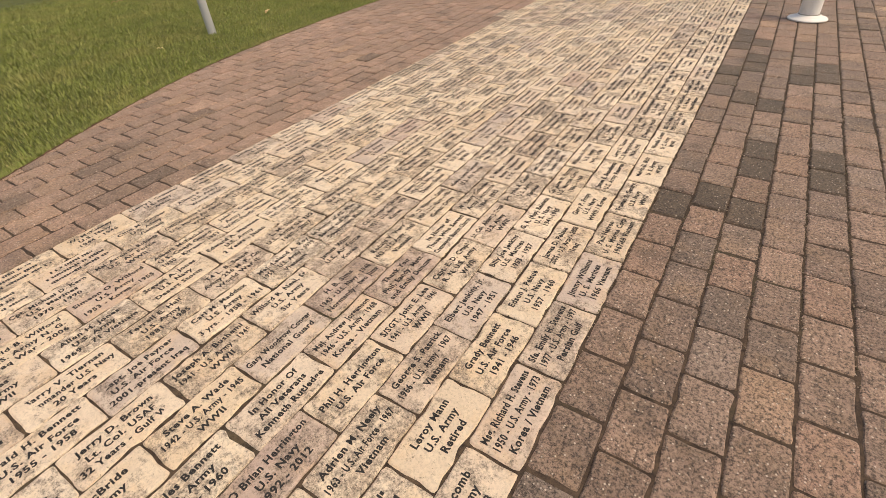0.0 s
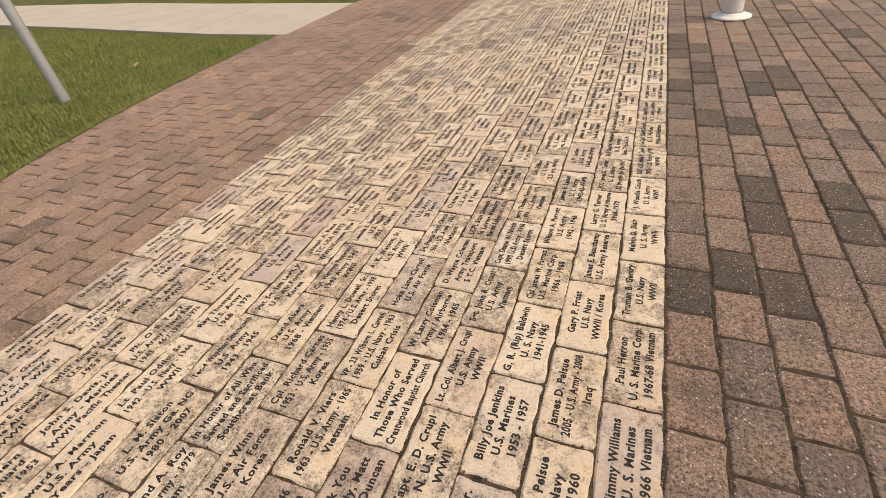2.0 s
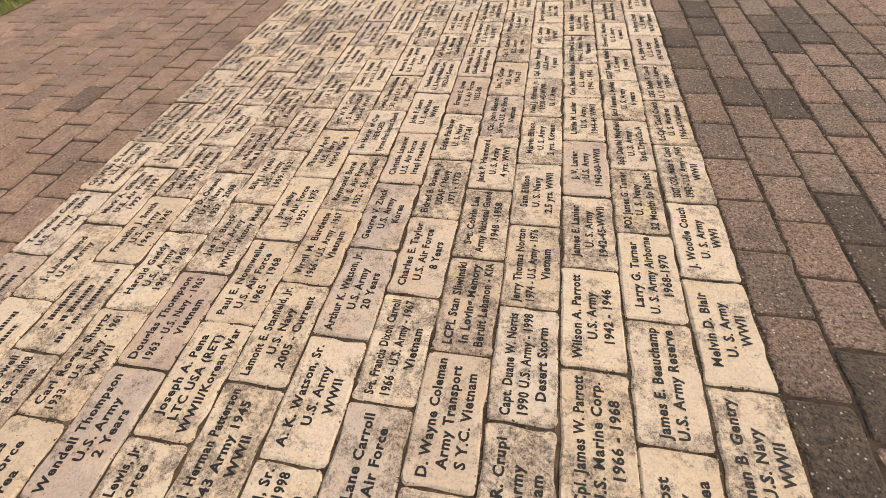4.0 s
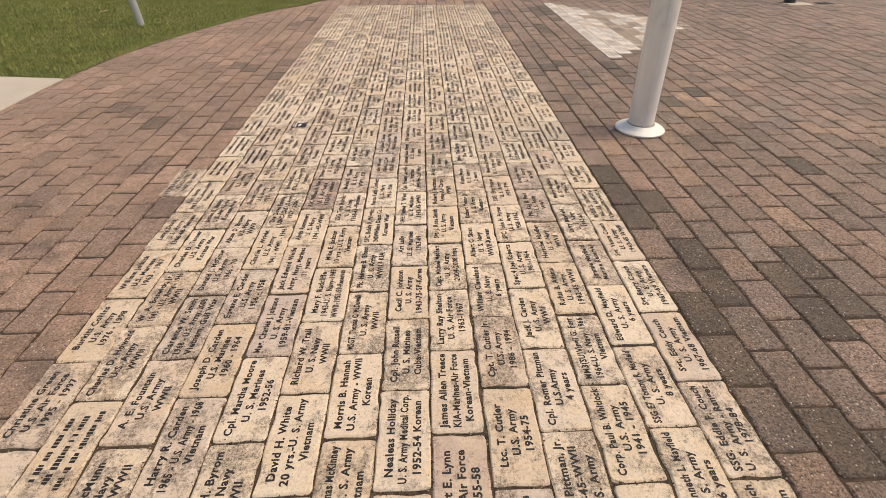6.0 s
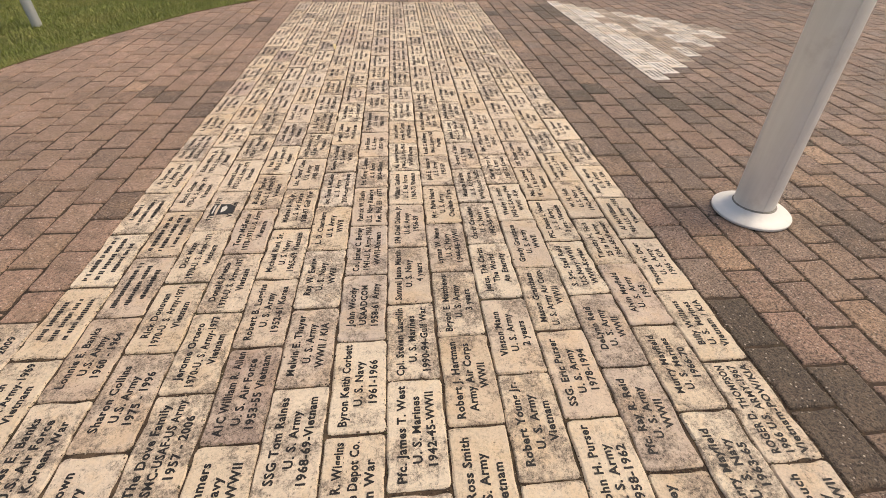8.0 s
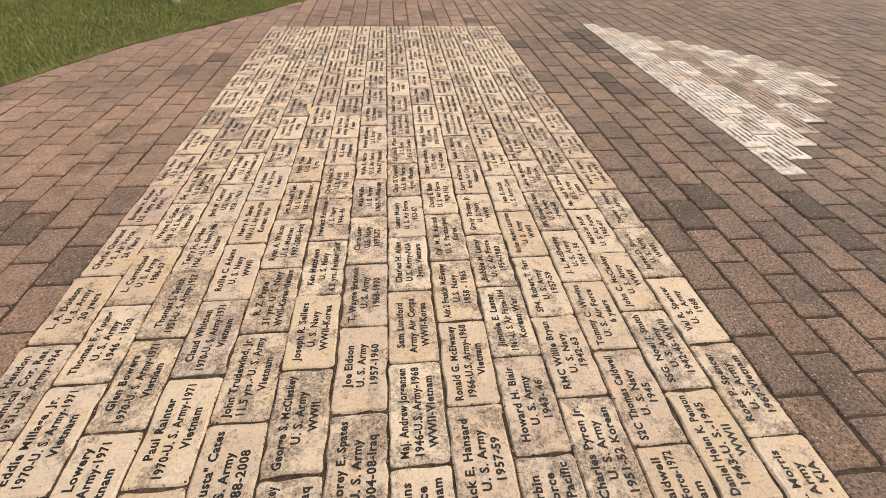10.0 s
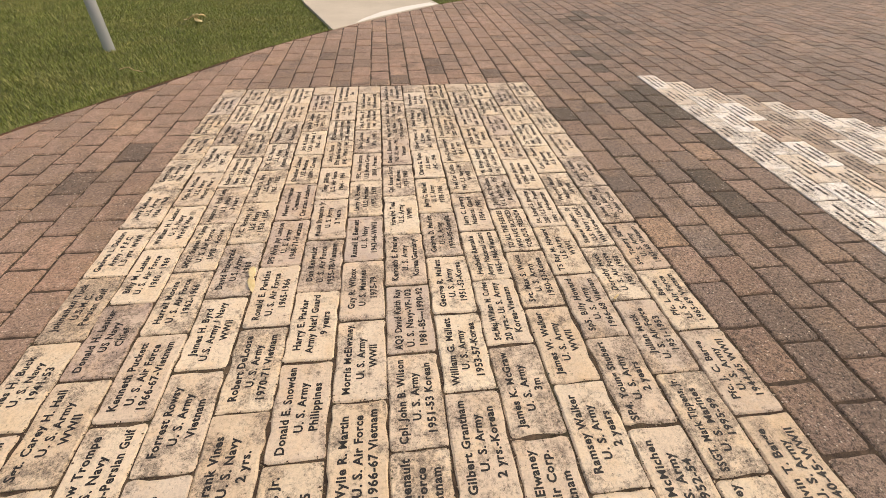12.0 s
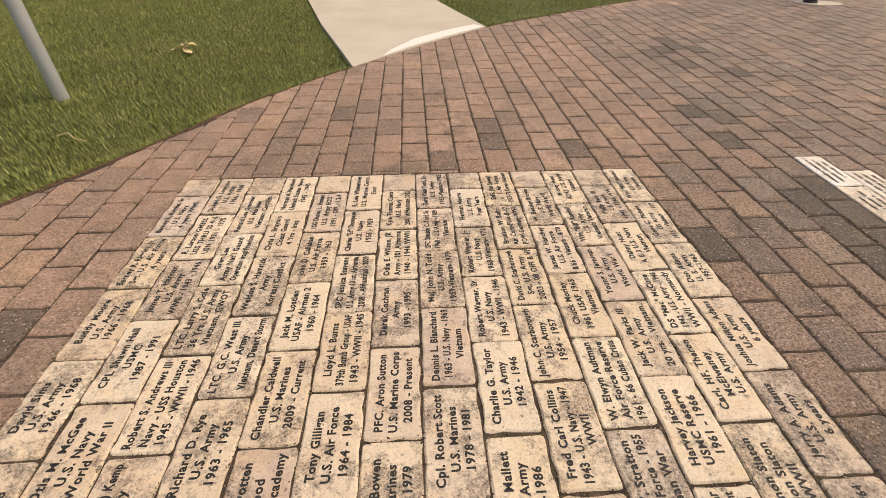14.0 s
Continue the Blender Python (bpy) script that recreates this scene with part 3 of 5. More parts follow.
curled_leaf("fallen_leaf", -1.302, 8.07, 0.0, 0.016, 1.6, petal_mat, "tiny yellow petal scrap on an inscribed brick", 13, lobes=2)


def twig(x, y, label):
    crv = bpy.data.curves.new("twig", "CURVE")
    crv.dimensions, crv.bevel_depth, crv.bevel_resolution = "3D", 0.004, 1
    s = crv.splines.new("POLY")
    pts = [(0, 0, 0.0), (0.05, 0.02, 0.012), (0.09, -0.02, 0.014), (0.13, -0.06, 0.01), (0.19, -0.07, 0.0)]
    s.points.add(len(pts) - 1)
    for p, q in zip(s.points, pts):
        p.co = (*q, 1)
    ob = new("twig", crv)
    me = bpy.data.meshes.new_from_object(ob)
    bpy.data.objects.remove(ob)
    me.materials.clear()
    me.materials.append(dry_leaf_mat)
    ob = new("twig", me)
    ob.location = (x, y, 0.0)
    return tagged(ob, label, "twig")


curled_leaf("fallen_leaf", -4.69, 3.47, -0.005, 0.05, 0.4, petal_mat, "small pale leaf lying on the grass", 9, lobes=2)
curled_leaf("fallen_leaf", -5.27, 13.1, -0.005, 0.09, 0.9, petal_mat, "small pale leaf lying on the grass", 10, lobes=2)
twig(-2.98, 11.57, "thin pale bent twig lying on the lawn")

# ---- letters ----
INSCRIPTIONS = {
    0: (
        'Barney R. Riggins, Sr.;U.S. Navy;4 years WWII|Barney R. Riggins, Jr.;Sgt. U.S. Air Force;4 years|Buddy Moore;U.S. Army;1966 - 1968|David Sims;U.S. Army;1966 - 1968|'
        'Jerry Zellner;U.S. Army;1966 - 1968|George L. Dalton;Army - P.F.C.;1.5 yrs. WWII|Johnathan Tuck;U.S.M.C.;Persian Gulf|James H. Buck;U. S. Navy;1941-53|'
        'Kevin L. Wang;U. S. Army;23 yrs. Desert Storm|Eugene H. Foster;U.S. Army Air Corp;WWII|Charlie Charland;U. S. Air Force;26 Years|L. A. Dodson;U. S. Army;20 years|'
        'Floyd J. Hendon;Chemical Cor. Res.;1951-U.S. Army-1964|A. Barnette;U. S. Army 1972;Korea-Vietnam|||'
        '|Ron Smith;1967-U.S. Army-1969;Vietnam|Larry Davis;U.S. Army;1966-68-Vietnam|William Jolluck;U.S. Marines;1963 - 1967|'
        "Burkitt Collins;U.S. Army;1976 - 1998|Christine Green;U.S. Air Force;1995 - 1997|Sgt. Carl W. Leo White;U. S. Navy;6 years|Robert D. Eslinger;1940 - U.S. Army - 1945;Merrill's Marauders|"
        'Cpl. Wiley G. Lawson;1949 - U.S. Air Force - 1953;Korean Conflict|Terrence Coats;U.S. Army - 2008;Iraq||Edgar L. May;1952 - U.S. Army - 1953;Korean Conflict|'
        'Douglas E. Sony;U.S. Army;WWII||Henry J. Crowder;U.S. Navy;WWII|W. McKinney;U.S. Navy;1944 - 1946|'
        '|'
    ),
    1: (
        'Donald G. Loomson;U.S. Army;1966 - 1968|R. Larson GM3SS;USS THRU SS 416;USN 1971 - 1975|James T. Hannan;U.S. Army;WWII - 1943 - 1946|CPL Shawn Hall;USMC;1987 - 1991|'
        'Otis M. McGee;U.S. Navy;World War II|William H. Lasiter;U. S. Navy;World War II|Billy M. Lasiter;U. S. Air Force;1960 - 1969|Donald H. Lasiter;US Navy;Chief|'
        'Sgt. Carey H. Hall;U. S. Army;WWII|Sgt. Jacob A. Byrd;U. S. Marines;2004 - 2008|Wayne E. Estes;1968 -U. S. Navy 1971;Vietnam|L. Carmichael;U. S. Army;1986-07|'
        'Thomas F. Young;U. S. Army;1946 - 1950|Eddie Millage, Jr.;1970-U. S. Army-1971;Vietnam|Butch Ginter;1970-U. S. Army-1971;Vietnam||'
        '|Lonnie E. Banks;U.S. Army;1960 - 1964|James E. Banks;U.S. Air Force;Korean War|Charles D. Tanner;U.S. Army;Korean War|'
        'W. A. Boswick, Jr.;1943 - U.S. Army - 1946;WWII|Charles D. Howard;U.S. Army;WWII||Edmund S. Raybird;1969 - U. S. Army - 1971;Vietnam KIA|'
        'J. Fred Stubbs, Jr.;21 Yrs.-U.S. Air Force;Korea-Vietnam|Mark A. Gilligan;U.S. Air Force;1992 - 1998|J. Lindamood;U.S. Army||'
        'Billy Richardson;U.S. Army;1968 - 1982|Erno Richardson;U.S. Navy;1967 - 2008|Albert F. Grover;U.S. Army;World War II|Clint M. Grover;U.S. Army;Vietnam|'
        '|'
    ),
    2: (
        "Ronald Lee Groover;U.S. Marines;Vietnam Conflict|Greg Lee;Army Nat'l Guard;Operation Iraqi Freedom|LTC. Larry S. Cole;36 Yrs. U.S. Army;Vietnam, GWOT|Robert S. Andrews III;Navy - USS Houston;1945 - WWII - 1946|"
        'Hampton A. (Hal) Kemp;U.S. Navy;3 years|SMSGT Stephen T. Kemp;U. S. Air Force;1990 - Active|Harrell Moore;U. S. Air Force;1962-1966|Kenneth Puckett;U. S. Air Force;1966-67-Vietnam|'
        'Matthew Trompe;U.S. Navy;1990-94-Persian Gulf|Jack M. Cernut;U.S. Navy;1958 - 1962|Terry H. Ogden;1966 -U. S. Navy-1986;Vietnam|Thomas J. Smith;1951-U. S. Army-1953|'
        'Glen Bowers;1970-U. S. Army-1971;Vietnam|Leonard Lowery;1970-U.S. Army-1971;Vietnam|1970      1971;;Vietnam|Dick Muzy;1970-U. S. Army-1971;Vietnam|'
        'Rick Donovan;1970-U. S. Army-1971;Vietnam|Sharon Collins;U.S. Army;1975 - 1996|Alton D. Brown;U.S. Navy;WWII|Donald J. McGraw;U.S. Army;1966 - 70|'
        'Clarence W. Smith;1968 - U.S. Army, 2008;Vietnam, Gulf War|A. E. Fountain;U.S. Army;WWII|Milton McMunn;U. S. Navy;1944-45-WWII|Victor G. Pope;U.S. Navy;Vietnam|'
        'CSM Fred Hammond;Marines / Army;35 Yrs. Vietnam|Franklin J. Smith;U.S. Army;1943 - 1945||Msgt. Wayne J. Dowell;1982 - U.S. Air Force - 2008;Korea - Bosnia|'
        'Miles Hinon Barag;U.S. Army;WWII|CMSGT. Richard A. Roberts;U.S. Air Force;1953 - 1985|CWO Woodrow E. Roberts;U.S. Marine Air Force;WWII|Maj. Aaron D. Roberts;U.S. Air Force;WWII|'
        'Cpt. Michael D. Kern;U.S. Marines;1970 - 1990|'
    ),
    3: (
        'Norman A. Mashburn;United States Navy;1942 - 1945|Chris L. Brayton;Coast Guard;4 Yrs - Iraq|Weldon S. Hamrick;Army;Korean Conflict|LTC. G.C. West III;U.S. Army;Vietnam, Desert Storm|'
        'Richard D. Rye;U.S. Army;1963 - 1965|F. C. Rossey, Jr.;U.S. Navy;1950 - 1954|David Fitzgerald;U.S. Army;1960|James H. Byrd;U.S. Army / Navy;WWII|'
        'Forrest Rowsy;U. S. Army;Vietnam|B. D. Adams;U. S. Air Force;4 years|Henry A. Sanak;1954 -U. S. Air Force-1958;Korean War|Rollie C. Adams;U. S. Navy;WWII|'
        'Claud Whitten;1970-U. S. Army-1971;Vietnam|Paul Rainter;1970-U. S. Army-1971;Vietnam|Richard Yackley;1970-U. S. Army-1971;Vietnam|Terry McKenna;1970-1971.U. S. Army;Vietnam|'
        'Donald Prette;1970-U. S. Army-1971;Vietnam|Jerome Ortego;1970-U. S. Army-1977;Vietnam|The Dove Family;USMC-USAF-US Army;1957 - 2006|Charlie L. Wright;U.S. Army;1941 - WWII - 1946|'
        'Eugene E. Carden;U.S. Army;1956 - 1958|Joseph D. Carden;U.S. Marines;1960 - 1964|Harry R. Carden;1965 - U.S. Army - 1968;Vietnam|James H. Hopkins;1948 - U.S. Navy, 1952;Korean War|'
        'Thanks to all;who served!;Harlie & June Dayton|Larry D. Owens;U.S. Navy;1937 - 2008|Harold Gaddy;U.S. Army;1961 - 1963|Carl Roger Shurtz;1933 - U.S. Navy - 1961;WWII|'
        'The Coberts;U.S. Air Force;Korea|Pfc. O. B. Terry;U.S. Army / Navy Res.;1943 - 46 / 1950 - 1976|John S. Davis, Jr.;Army - Marines;WWII Pacific Theater|Albert McEachern;U.S. Coast Guard;1950 - Korean - 1953|'
        'Simeon O. Wilford;U.S. Army;1953 - Korea - 1955|David B. Wilford;U.S. Army N. G.;Iraq War - 2006'
    ),
    4: (
        '1SG Daniel L. Homan;U.S. Army EOD;1991 - OIF - 1,2,4|John D. Callahan;U.S. Air Force;1959 - 1963|Jack M. Lostlen;USAF - Airmen 2;1960 - 1964|Chandler Caldwell;U.S. Marines;2009 - Current|'
        'Never Forgotten;Crestwood;Christian Academy|SP5 Alvin Jay London;U. S. Army;1968-71-Vietnam|Ronald E. Perkins;U. S. Air Force;1965-1966|Robert DeLoose;U. S. Army;1970-71 Vietnam|'
        'Frank Vines;U. S. Navy;2 yrs.|Sgt. Russell Teet;U. S. Army;1968-70 Vietnam|Ryan A. Wilcox;U. S. Marines;1997-2005-Iraq|R. Z. Payne;31 yrs. U. S. Navy;WWII-Korea-Vietnam|'
        'John Trudewind, Jr.;11.5 yrs.- U. S. Army;Vietnam|Ltc. "Busta" Cates;U.S. Army;1988-2008|Michael Rimi, Jr.;U. S. Air Force;1988-97 Gulf War|Michael Rimi, Sr.;U. S. Navy;1965-69 Vietnam|'
        'Robert B. Loggins;U. S. Army;1952-61 Korea|A1C William R. Allen;U. S. Air Force;1953-55 Vietnam|Alvin Rommers;U. S. Navy;1941-45-WWII|Jack Edward Wolfe;Army, Navy, Marines;11 years|'
        'Mag. Charles J. Johnson;U. S. Army;1959-81-Vietnam|Cpl. Martha Moore;U. S. Marines;1952-56|Almedo H. Byrom;U. S. Navy;WWII|John A. Webb, Jr.;U. S. Army;WWII|'
        'Billy J. Webb;U.S. Army;1959-1962|Joe T. Brock;U.S. Army;WWII - Victory Medal|Douglas Thompson;1963 - U.S. Navy - 1965;Vietnam|Wendell Thompson;U.S. Army;2 Years|'
        'Ray Thompson;U.S. Army;1968 - 1970|Lt. Paul Oddo, Sr.;1942 - U.S. Navy - 1946;WWII|Edward A. Marmon;U.S. Army;2 Years - Japan|Steven A. Jones;U.S. Navy;Desert Storm|'
        'Allen H. Jones;U.S. Army;1969 - 71 Vietnam|R. Jones;U.S. Army;WWII'
    ),
    5: (
        'R. Lee Winterboer;U.S. Marine Corps.;Four|Charles "Ed" Thompson;U.S. Navy;1956 - 1959|SPC Jessica Stevens;U.S. Army 101st. Airborne;2008 - Afghanistan - 2009|Lloyd L. Burns;379th Bomb Group - USAF;1943 - WWII - 1945|'
        "Tony Gilligan;U.S. Air Force;1964 - 1984|Maudis Shropshire, Jr.;U. S. Army;3 Years|Don Rehwaldt;U. S. Air Force;1955-78-Vietnam|Harry E. Parker;Army Nat'l Guard;9 years|"
        'Donald E. Snowden;U. S. Army;Philippines|Clyde Barnes, Jr.;U. S. Navy;1961  1965|Hewlett Robinson;U. S. Navy;1944- 46|Ken Matthews;U. S. Navy;4.5 yrs. Persian Gulf|'
        'Joseph R. Sellers;U. S. Navy;WWII-Korea|George S. McCleskey;U. S. Army;WWII|Spec. Thomas A. McCleskey;U. S. Army;2004-current-Iraq|L. D. Chambers;U. S. Army;WWII|'
        'Ray W. Ewing;U. S. Navy;WWII|Melvin E. Thayer;U. S. Army;WWII / KIA|SSG Tom Raines;U. S. Army;1968-69-Vietnam|Mike E. Jackson;10 yrs - U. S. Army;Vietnam|'
        'Mary F. Radcliffe;1943-U. S. Navy-1945;WWII-1955-59-Reserves|Richard W. Trail;U. S. Navy;WWII|David H. White;20 yrs.-U. S. Army;Vietnam|Sgt. W. F. Collier;U. S. Army-USAF;1943-46 WWII|'
        'Thomas April;U.S. Navy;World War II|Joe Selby;U.S. Air Force;1952 - 1975|Paul E. Nonnweiler;U.S. Air Force;1965 - 1968|Joseph A. Pena;LTC USA (RET);WWII/Korean War|'
        'Stat. Sgt. Sam Lewis, Jr.;U.S. Air Force;Korea|Tec-4 Waymon Stinchcomb;U.S. Army;1943 - 1945|L. M. Slaton;U.S. Army Ga. NG;1980 - 2007|T4 L. B. Seton;Army 256 M. P. Co.;World War II|'
        'Terrell E. Hall;U.S. Army;1981 - 1985|Barry V. Tiernan;Commander U.S. Navy;20 Years'
    ),
    6: (
        'Kyle Thomas Coats;U.S. Navy;2001 Afghanistan 2002|Odie E. Wilson, JR;Army - 101 Airborne;1940 - 1946 WWII|Derek Cochran;Army;1993 - 1995|PFC. Aron Sutton;U.S. Marine Corps;2008 - Present|'
        'Larry A. Bowen;U.S. Marines;1975 - 1979|Russell E. Bennett;U. S. Navy;1943-46-WWII|Guy R. Wilcox;U. S. Marines;1975-79|Morris McElwaney;U. S. Army;WWII|'
        'Wylie R. Martin;U. S. Air Force;1966-67 Vietnam|Mike Mielio;U. S. Army;1968-71-Vietnam|Chris Long;U.S. Navy;1973-77|T. Wayne Brannon;U. S. Army;1968-1970|'
        'Joe Eidson;U. S. Army;1957-1960|Sgt. Corey E. Spates;U. S. Army;2004-08-Iraq|Patrick W. Skelly;U.S. Navy Reserve;Ret. Pol. E6 - 1977|Col. James C. Bagley;1941-U. S. Army-1968;WWII-Korean|'
        'John Woody;USAADCOM;1958-61 Army|Byron Keith Corbett;U. S. Navy;1961-1966|SFC. Bobby R. Wiggins;240WMBase Depot Co.;Korean War|Pfc. Herman B. Gibson;U. S. Army;WWII / KIA|'
        'MSGT. Thomas C. McDowell;U. S. Army;WWII|Morris B. Hannah;U.S. Army - WWII;Korean|SgtMaj. Thomas McKinney;30 yrs U. S. Army;Vietnam|In Honor of Our;HEROES;Tyrone First Baptist Church|'
        'Raymond Burel;U. S. Air Force;1952 - 56 - Korean|Virgil M. Burdette;1966 - U.S. Army - 1967;Vietnam|Lamont E. Stanfield, Jr.;U.S. Navy;2005 - Current|Cpl. Herman Patterson;1943 Army 1945;WWII|'
        'David Akers;U.S. Army;1968 - Vietnam|In Honor of All Who;Served and Sacrificed;Southcrest Bank|Maj. Leland A. Roy;1959 - U.S. Army - 1979;Vietnam|Carl M. Maddox;U.S. Army;3 yrs. - 1958 - 1961|'
        'Capt. Joe Payner;U.S. Air Force;2001-present Iraq|Gerald H. Bennett;U.S. Air Force;1955 - 1958'
    ),
    7: (
        'Gerai Olan Todd, Sr.;U.S. Army;1965-Vietnam-1985|SFC Stetson C. Todd Sr.;1960 - U.S. Army - 1989;Vietnam|Maj. John N. Todd;U.S. Army;1959-Vietnam-1979|Dennis L. Blanchard;1963 - U.S. Navy - 1969;Vietnam|'
        'Cpl. Robert Scott;U.S. Marines;1978 - 1981|Howard Teal;U.S. Army;WWII|Kenneth E. Presley;U. S. Army;Korea/Germany|AQ3 David Keith Ray;U. S. Navy-VF-102;1981-85---1990-92|'
        'Cpl. John B. Wilson;U. S. Army;1951-53 Korean|Chris D. Chenault;U. S. Air Force;4 yrs.-Vietnam|Lamar Moody;U. S. Air Force;1953-57|Charles H. Allen;U.S. Army-NSA;3yrs. Vietnam|'
        'Sam Lunsford;Army Air Corps;WWII-Korea|Maj. Andrew Jorgensen;1946-U.S. Army-1968;WWII-Vietnam|William Gaskins;U. S. Air Force;1969-73 Vietnam|SP4 Odell Dalton, Jr.;U. S. Army;1956-59|'
        'Samuel Jesse Martin;U. S. Navy;4 years|Cpl. Steven Laughlin;U. S. Marines;1990-94-Gulf War|Pfc. James T. West;U. S. Marines;1942-45-WWII|Art Lally;U. S. Marines;1963-69|'
        'Cecil C. Johnson;U. S. Army;1943-75-SP-Korea|Cpl. John Russell;U. S. Marines;Cuba-Vietnam|Nealeas Holliday;U. S. Army Medical Corp.;1952-54 Korean|John F. Sears;U. S. Marines;WWII|'
        'Christie Lapoint;U.S. Air Force;Iraqi Freedom|George V. Zinck;U.S. Army;Korea|Arthur K. Watson, Jr.;U.S. Army;20 Years|A. K. Watson, Sr.;U.S. Army;WWII|'
        'Henry L. Dowell, Sr.;1974 - U.S. Army - 1998;Desert Storm|Cpl. Richard Carnes;1953 - U.S. Army - 1955;Korea|James Winn;U.S. Air Force;Korea|Willard R. Neal, Sr.;U.S. Army;Six Years|'
        'Joseph A. Bushemi;1941 - U.S. Army - 1945;WWII|Jerry D. Brown;Lt. Col. USAF;32 Years - Gulf War'
    ),
    8: (
        'Herman Moore;U.S. Army;Four Years|Robert Wagner, Jr.;U.S. Navy;1968-Vietnam-1971|Robert Wagner, Sr.;U.S. Navy;1943 - WWII - 1946|Charlie G. Taylor;U.S. Army;1942 - 1946|'
        'Jerry G. Mallett;U. S. Army;1978-1986|George D. Mallett;U. S. Army;1974-95-Somalia|George R. Mallett;U. S. Army;1951-53-Korea|William G. Mallett;U. S. Army;1953-57-Korea|'
        'Gilbert Grantham;U. S. Army;2 yrs.-Korean|Danny E. Babb;U. S. Air Force;1959-1963|Cpl. M. B. Adcock;U. S. Paratooper;Korea|Adr.2 Franklin McElwaney;U.S. Navy;1958 - 1965|'
        'Ronald G. McElwaney;1966-U.S. Army-1968;Vietnam|Jack E. Hansard;U. S. Army;1957-59|Mjr. Paige Heard;U. S. Army;Chaplain-13 yrs.|Lyman W. Mann;U. S. Navy;1944-46-WWII|'
        'Bryon E. Matthews;U. S. Army;3 years|Robert J. Hartman;Army Air Corps;WWII|Sgt. J. Ross Smith;U. S. Army;Vietnam|Capt. Michael Medders;U. S. Army;2004-2008 Iraq|'
        'Larry Ray Shelton;U. S. Air Force;1963-1967|James Allen Treece;KIA-Marines-Air Force;Korean-Vietnam|Ernest E. Lynn;U. S. Air Force;1955-58|Eddie Faulkner;U. S. Navy;1977-81|'
        'Eldred B. Bowen, Jr.;USAF / Navy;1971 - 1973|Charles E. Taylor;U.S. Air Force;8 Years|Sgt. Francis Dixon Carroll;1966 - U.S. Army - 1967;Vietnam|Hoke Lane Carroll;U.S. Air Force|'
        'VP - 23 Wilborn L. Carroll;1959 - U.S. Navy - 1963;Cuban Crisis|Ronald V. Viers;1963 - U.S. Army - 1965;Vietnam|H. B. Sims;1943 - U.S. Navy - 1946;Normandy - Iwo Jima|Gary Woodrow Conger;National Guard|'
        'Steve A. Wade;1942 - U.S. Army - 1945;WWII|Matt McBride;U.S. Army;1998'
    ),
    9: (
        'SMS. Jim Sewell;U. S. Air Force;1952-72 Korea-Vietnam|Brunson W. Bolin;Air Corp-Pilot-B-17;POW-Germany-WWII|David C. Scarborough;Sgt. U.S. Army;2003 - 08 OIFI & VI|John C. Scarborough;U.S. Army;1954 - 1957|'
        'Fred Carl Collins;1943 - U.S. Navy - 1947;WWII|Jerry C. Lowery;National Guard;1954 - 1980|Herbert Rasnake;Army National Guard;1965-1966-Vietnam|Sgt.Maj.William M. Curlee;20 yrs.- U. S. Army;Korea-Vietnam|'
        'James K. McGraw;U. S. Army;3m|Larry McElwaney;Army Air Corp.;Vietnam|Grady Thomas, Jr.;U. S. Navy;WWII|Bobbie M. Laster;U. S. Air Force;1954-1980|'
        'Jimmie E. Laster;1961-U. S. Air Force-1964;Korean War|Howard H. Blair;U. S. Army;1943- 46|Maurice Harbin;U. S. Air Force;WWII-South Pacific|Oscar Cavender;U. S. Navy;1942-45-WWII|'
        'Jesus, The Christ;The World;An Eternity|Vinson Mann;U. S. Army;2 years|Robert Young Jr.;U. S. Army;Vietnam|Albert C. Sloan;U. S. Navy;WWII-Korean|'
        'William Cleveland;U. S. Navy;6 years|Cpt. T. Cutler Jr.;U.S. Army;1986 - 1994|Ltc. T. Cutler;U.S. Army;1954-75|Col. John Beason;36 yrs.-U.S. Air Force;Vietnam|'
        'Jack P. Hammond;U. S. Army;4 yrs. WWII|Sgt. Colvin Lee;Army National Guard;1948 - 1958|LCPL Stan Sliwinski;In Loving Memory;Beruit Lebanon - KIA|D. Wayne Coleman;Army Transport;S Y.C. Vietnam|'
        'W. Larry Coleman;Army / Airborne;1964 - 1965|In Honor of;Those Who Served;Crestwood Baptist Church|Thank You;Phil, Sandy, Matt;and Emily Duncan|Maj. Andrew Jorgenson;1946 - U.S. Army - 1968;Korea - Vietnam|'
        'In Honor Of;All Veterans;Kenneth Rutledge|Charles Bennett;U.S. Army;1958 - 1960'
    ),
    10: (
        'W. Beasley Brown;U.S. Navy;World War II|James W. Hanchey;U.S. Air Force;8/66 - Vietnam - 8/70|Chuck Morley;1961 USAF 1965;Vietnam|W. Elwyn Aultman;Air Force Reserve;1961 - 66 Cuban Crisis|'
        'John W. Stratton;U. S. Air Force - 1955;Korean War|TO ALL THE HEROES;WHO HAVE SACRIFICED;FOR OUR FREEDOM|Sgt. Max S. Wood;U. S. Army;1950-53-Korea|James W. Walker;U. S. Army;WWII|'
        'Ramsey Walker;U. S. Army;2 years|Jess E. Smith;U. S. Army Corp|Rufus Marion Landrum;U. S. Army;WWII|SP4. Robert T. Farr;U. S. Army;1957-59|'
        'RMC Willie Bryan;U. S. Navy;1942-63|Charles Pyron Jr.;U. S. Army;1951-52 Korean|Wesley F. Smith;1942-U.S.Army-1944;WWII - KIA|Grady Grantham;U. S. Army;WWII|'
        'Mason Grantham;U. S. Army Air Corp.;WWII|SSG. Eric Purser;U. S. Army;1978-1994|SPC. John H. Purser;U. S. Army;1958-1962|Spec.4 Joel Roberts;U. S. Army;1961-1964|'
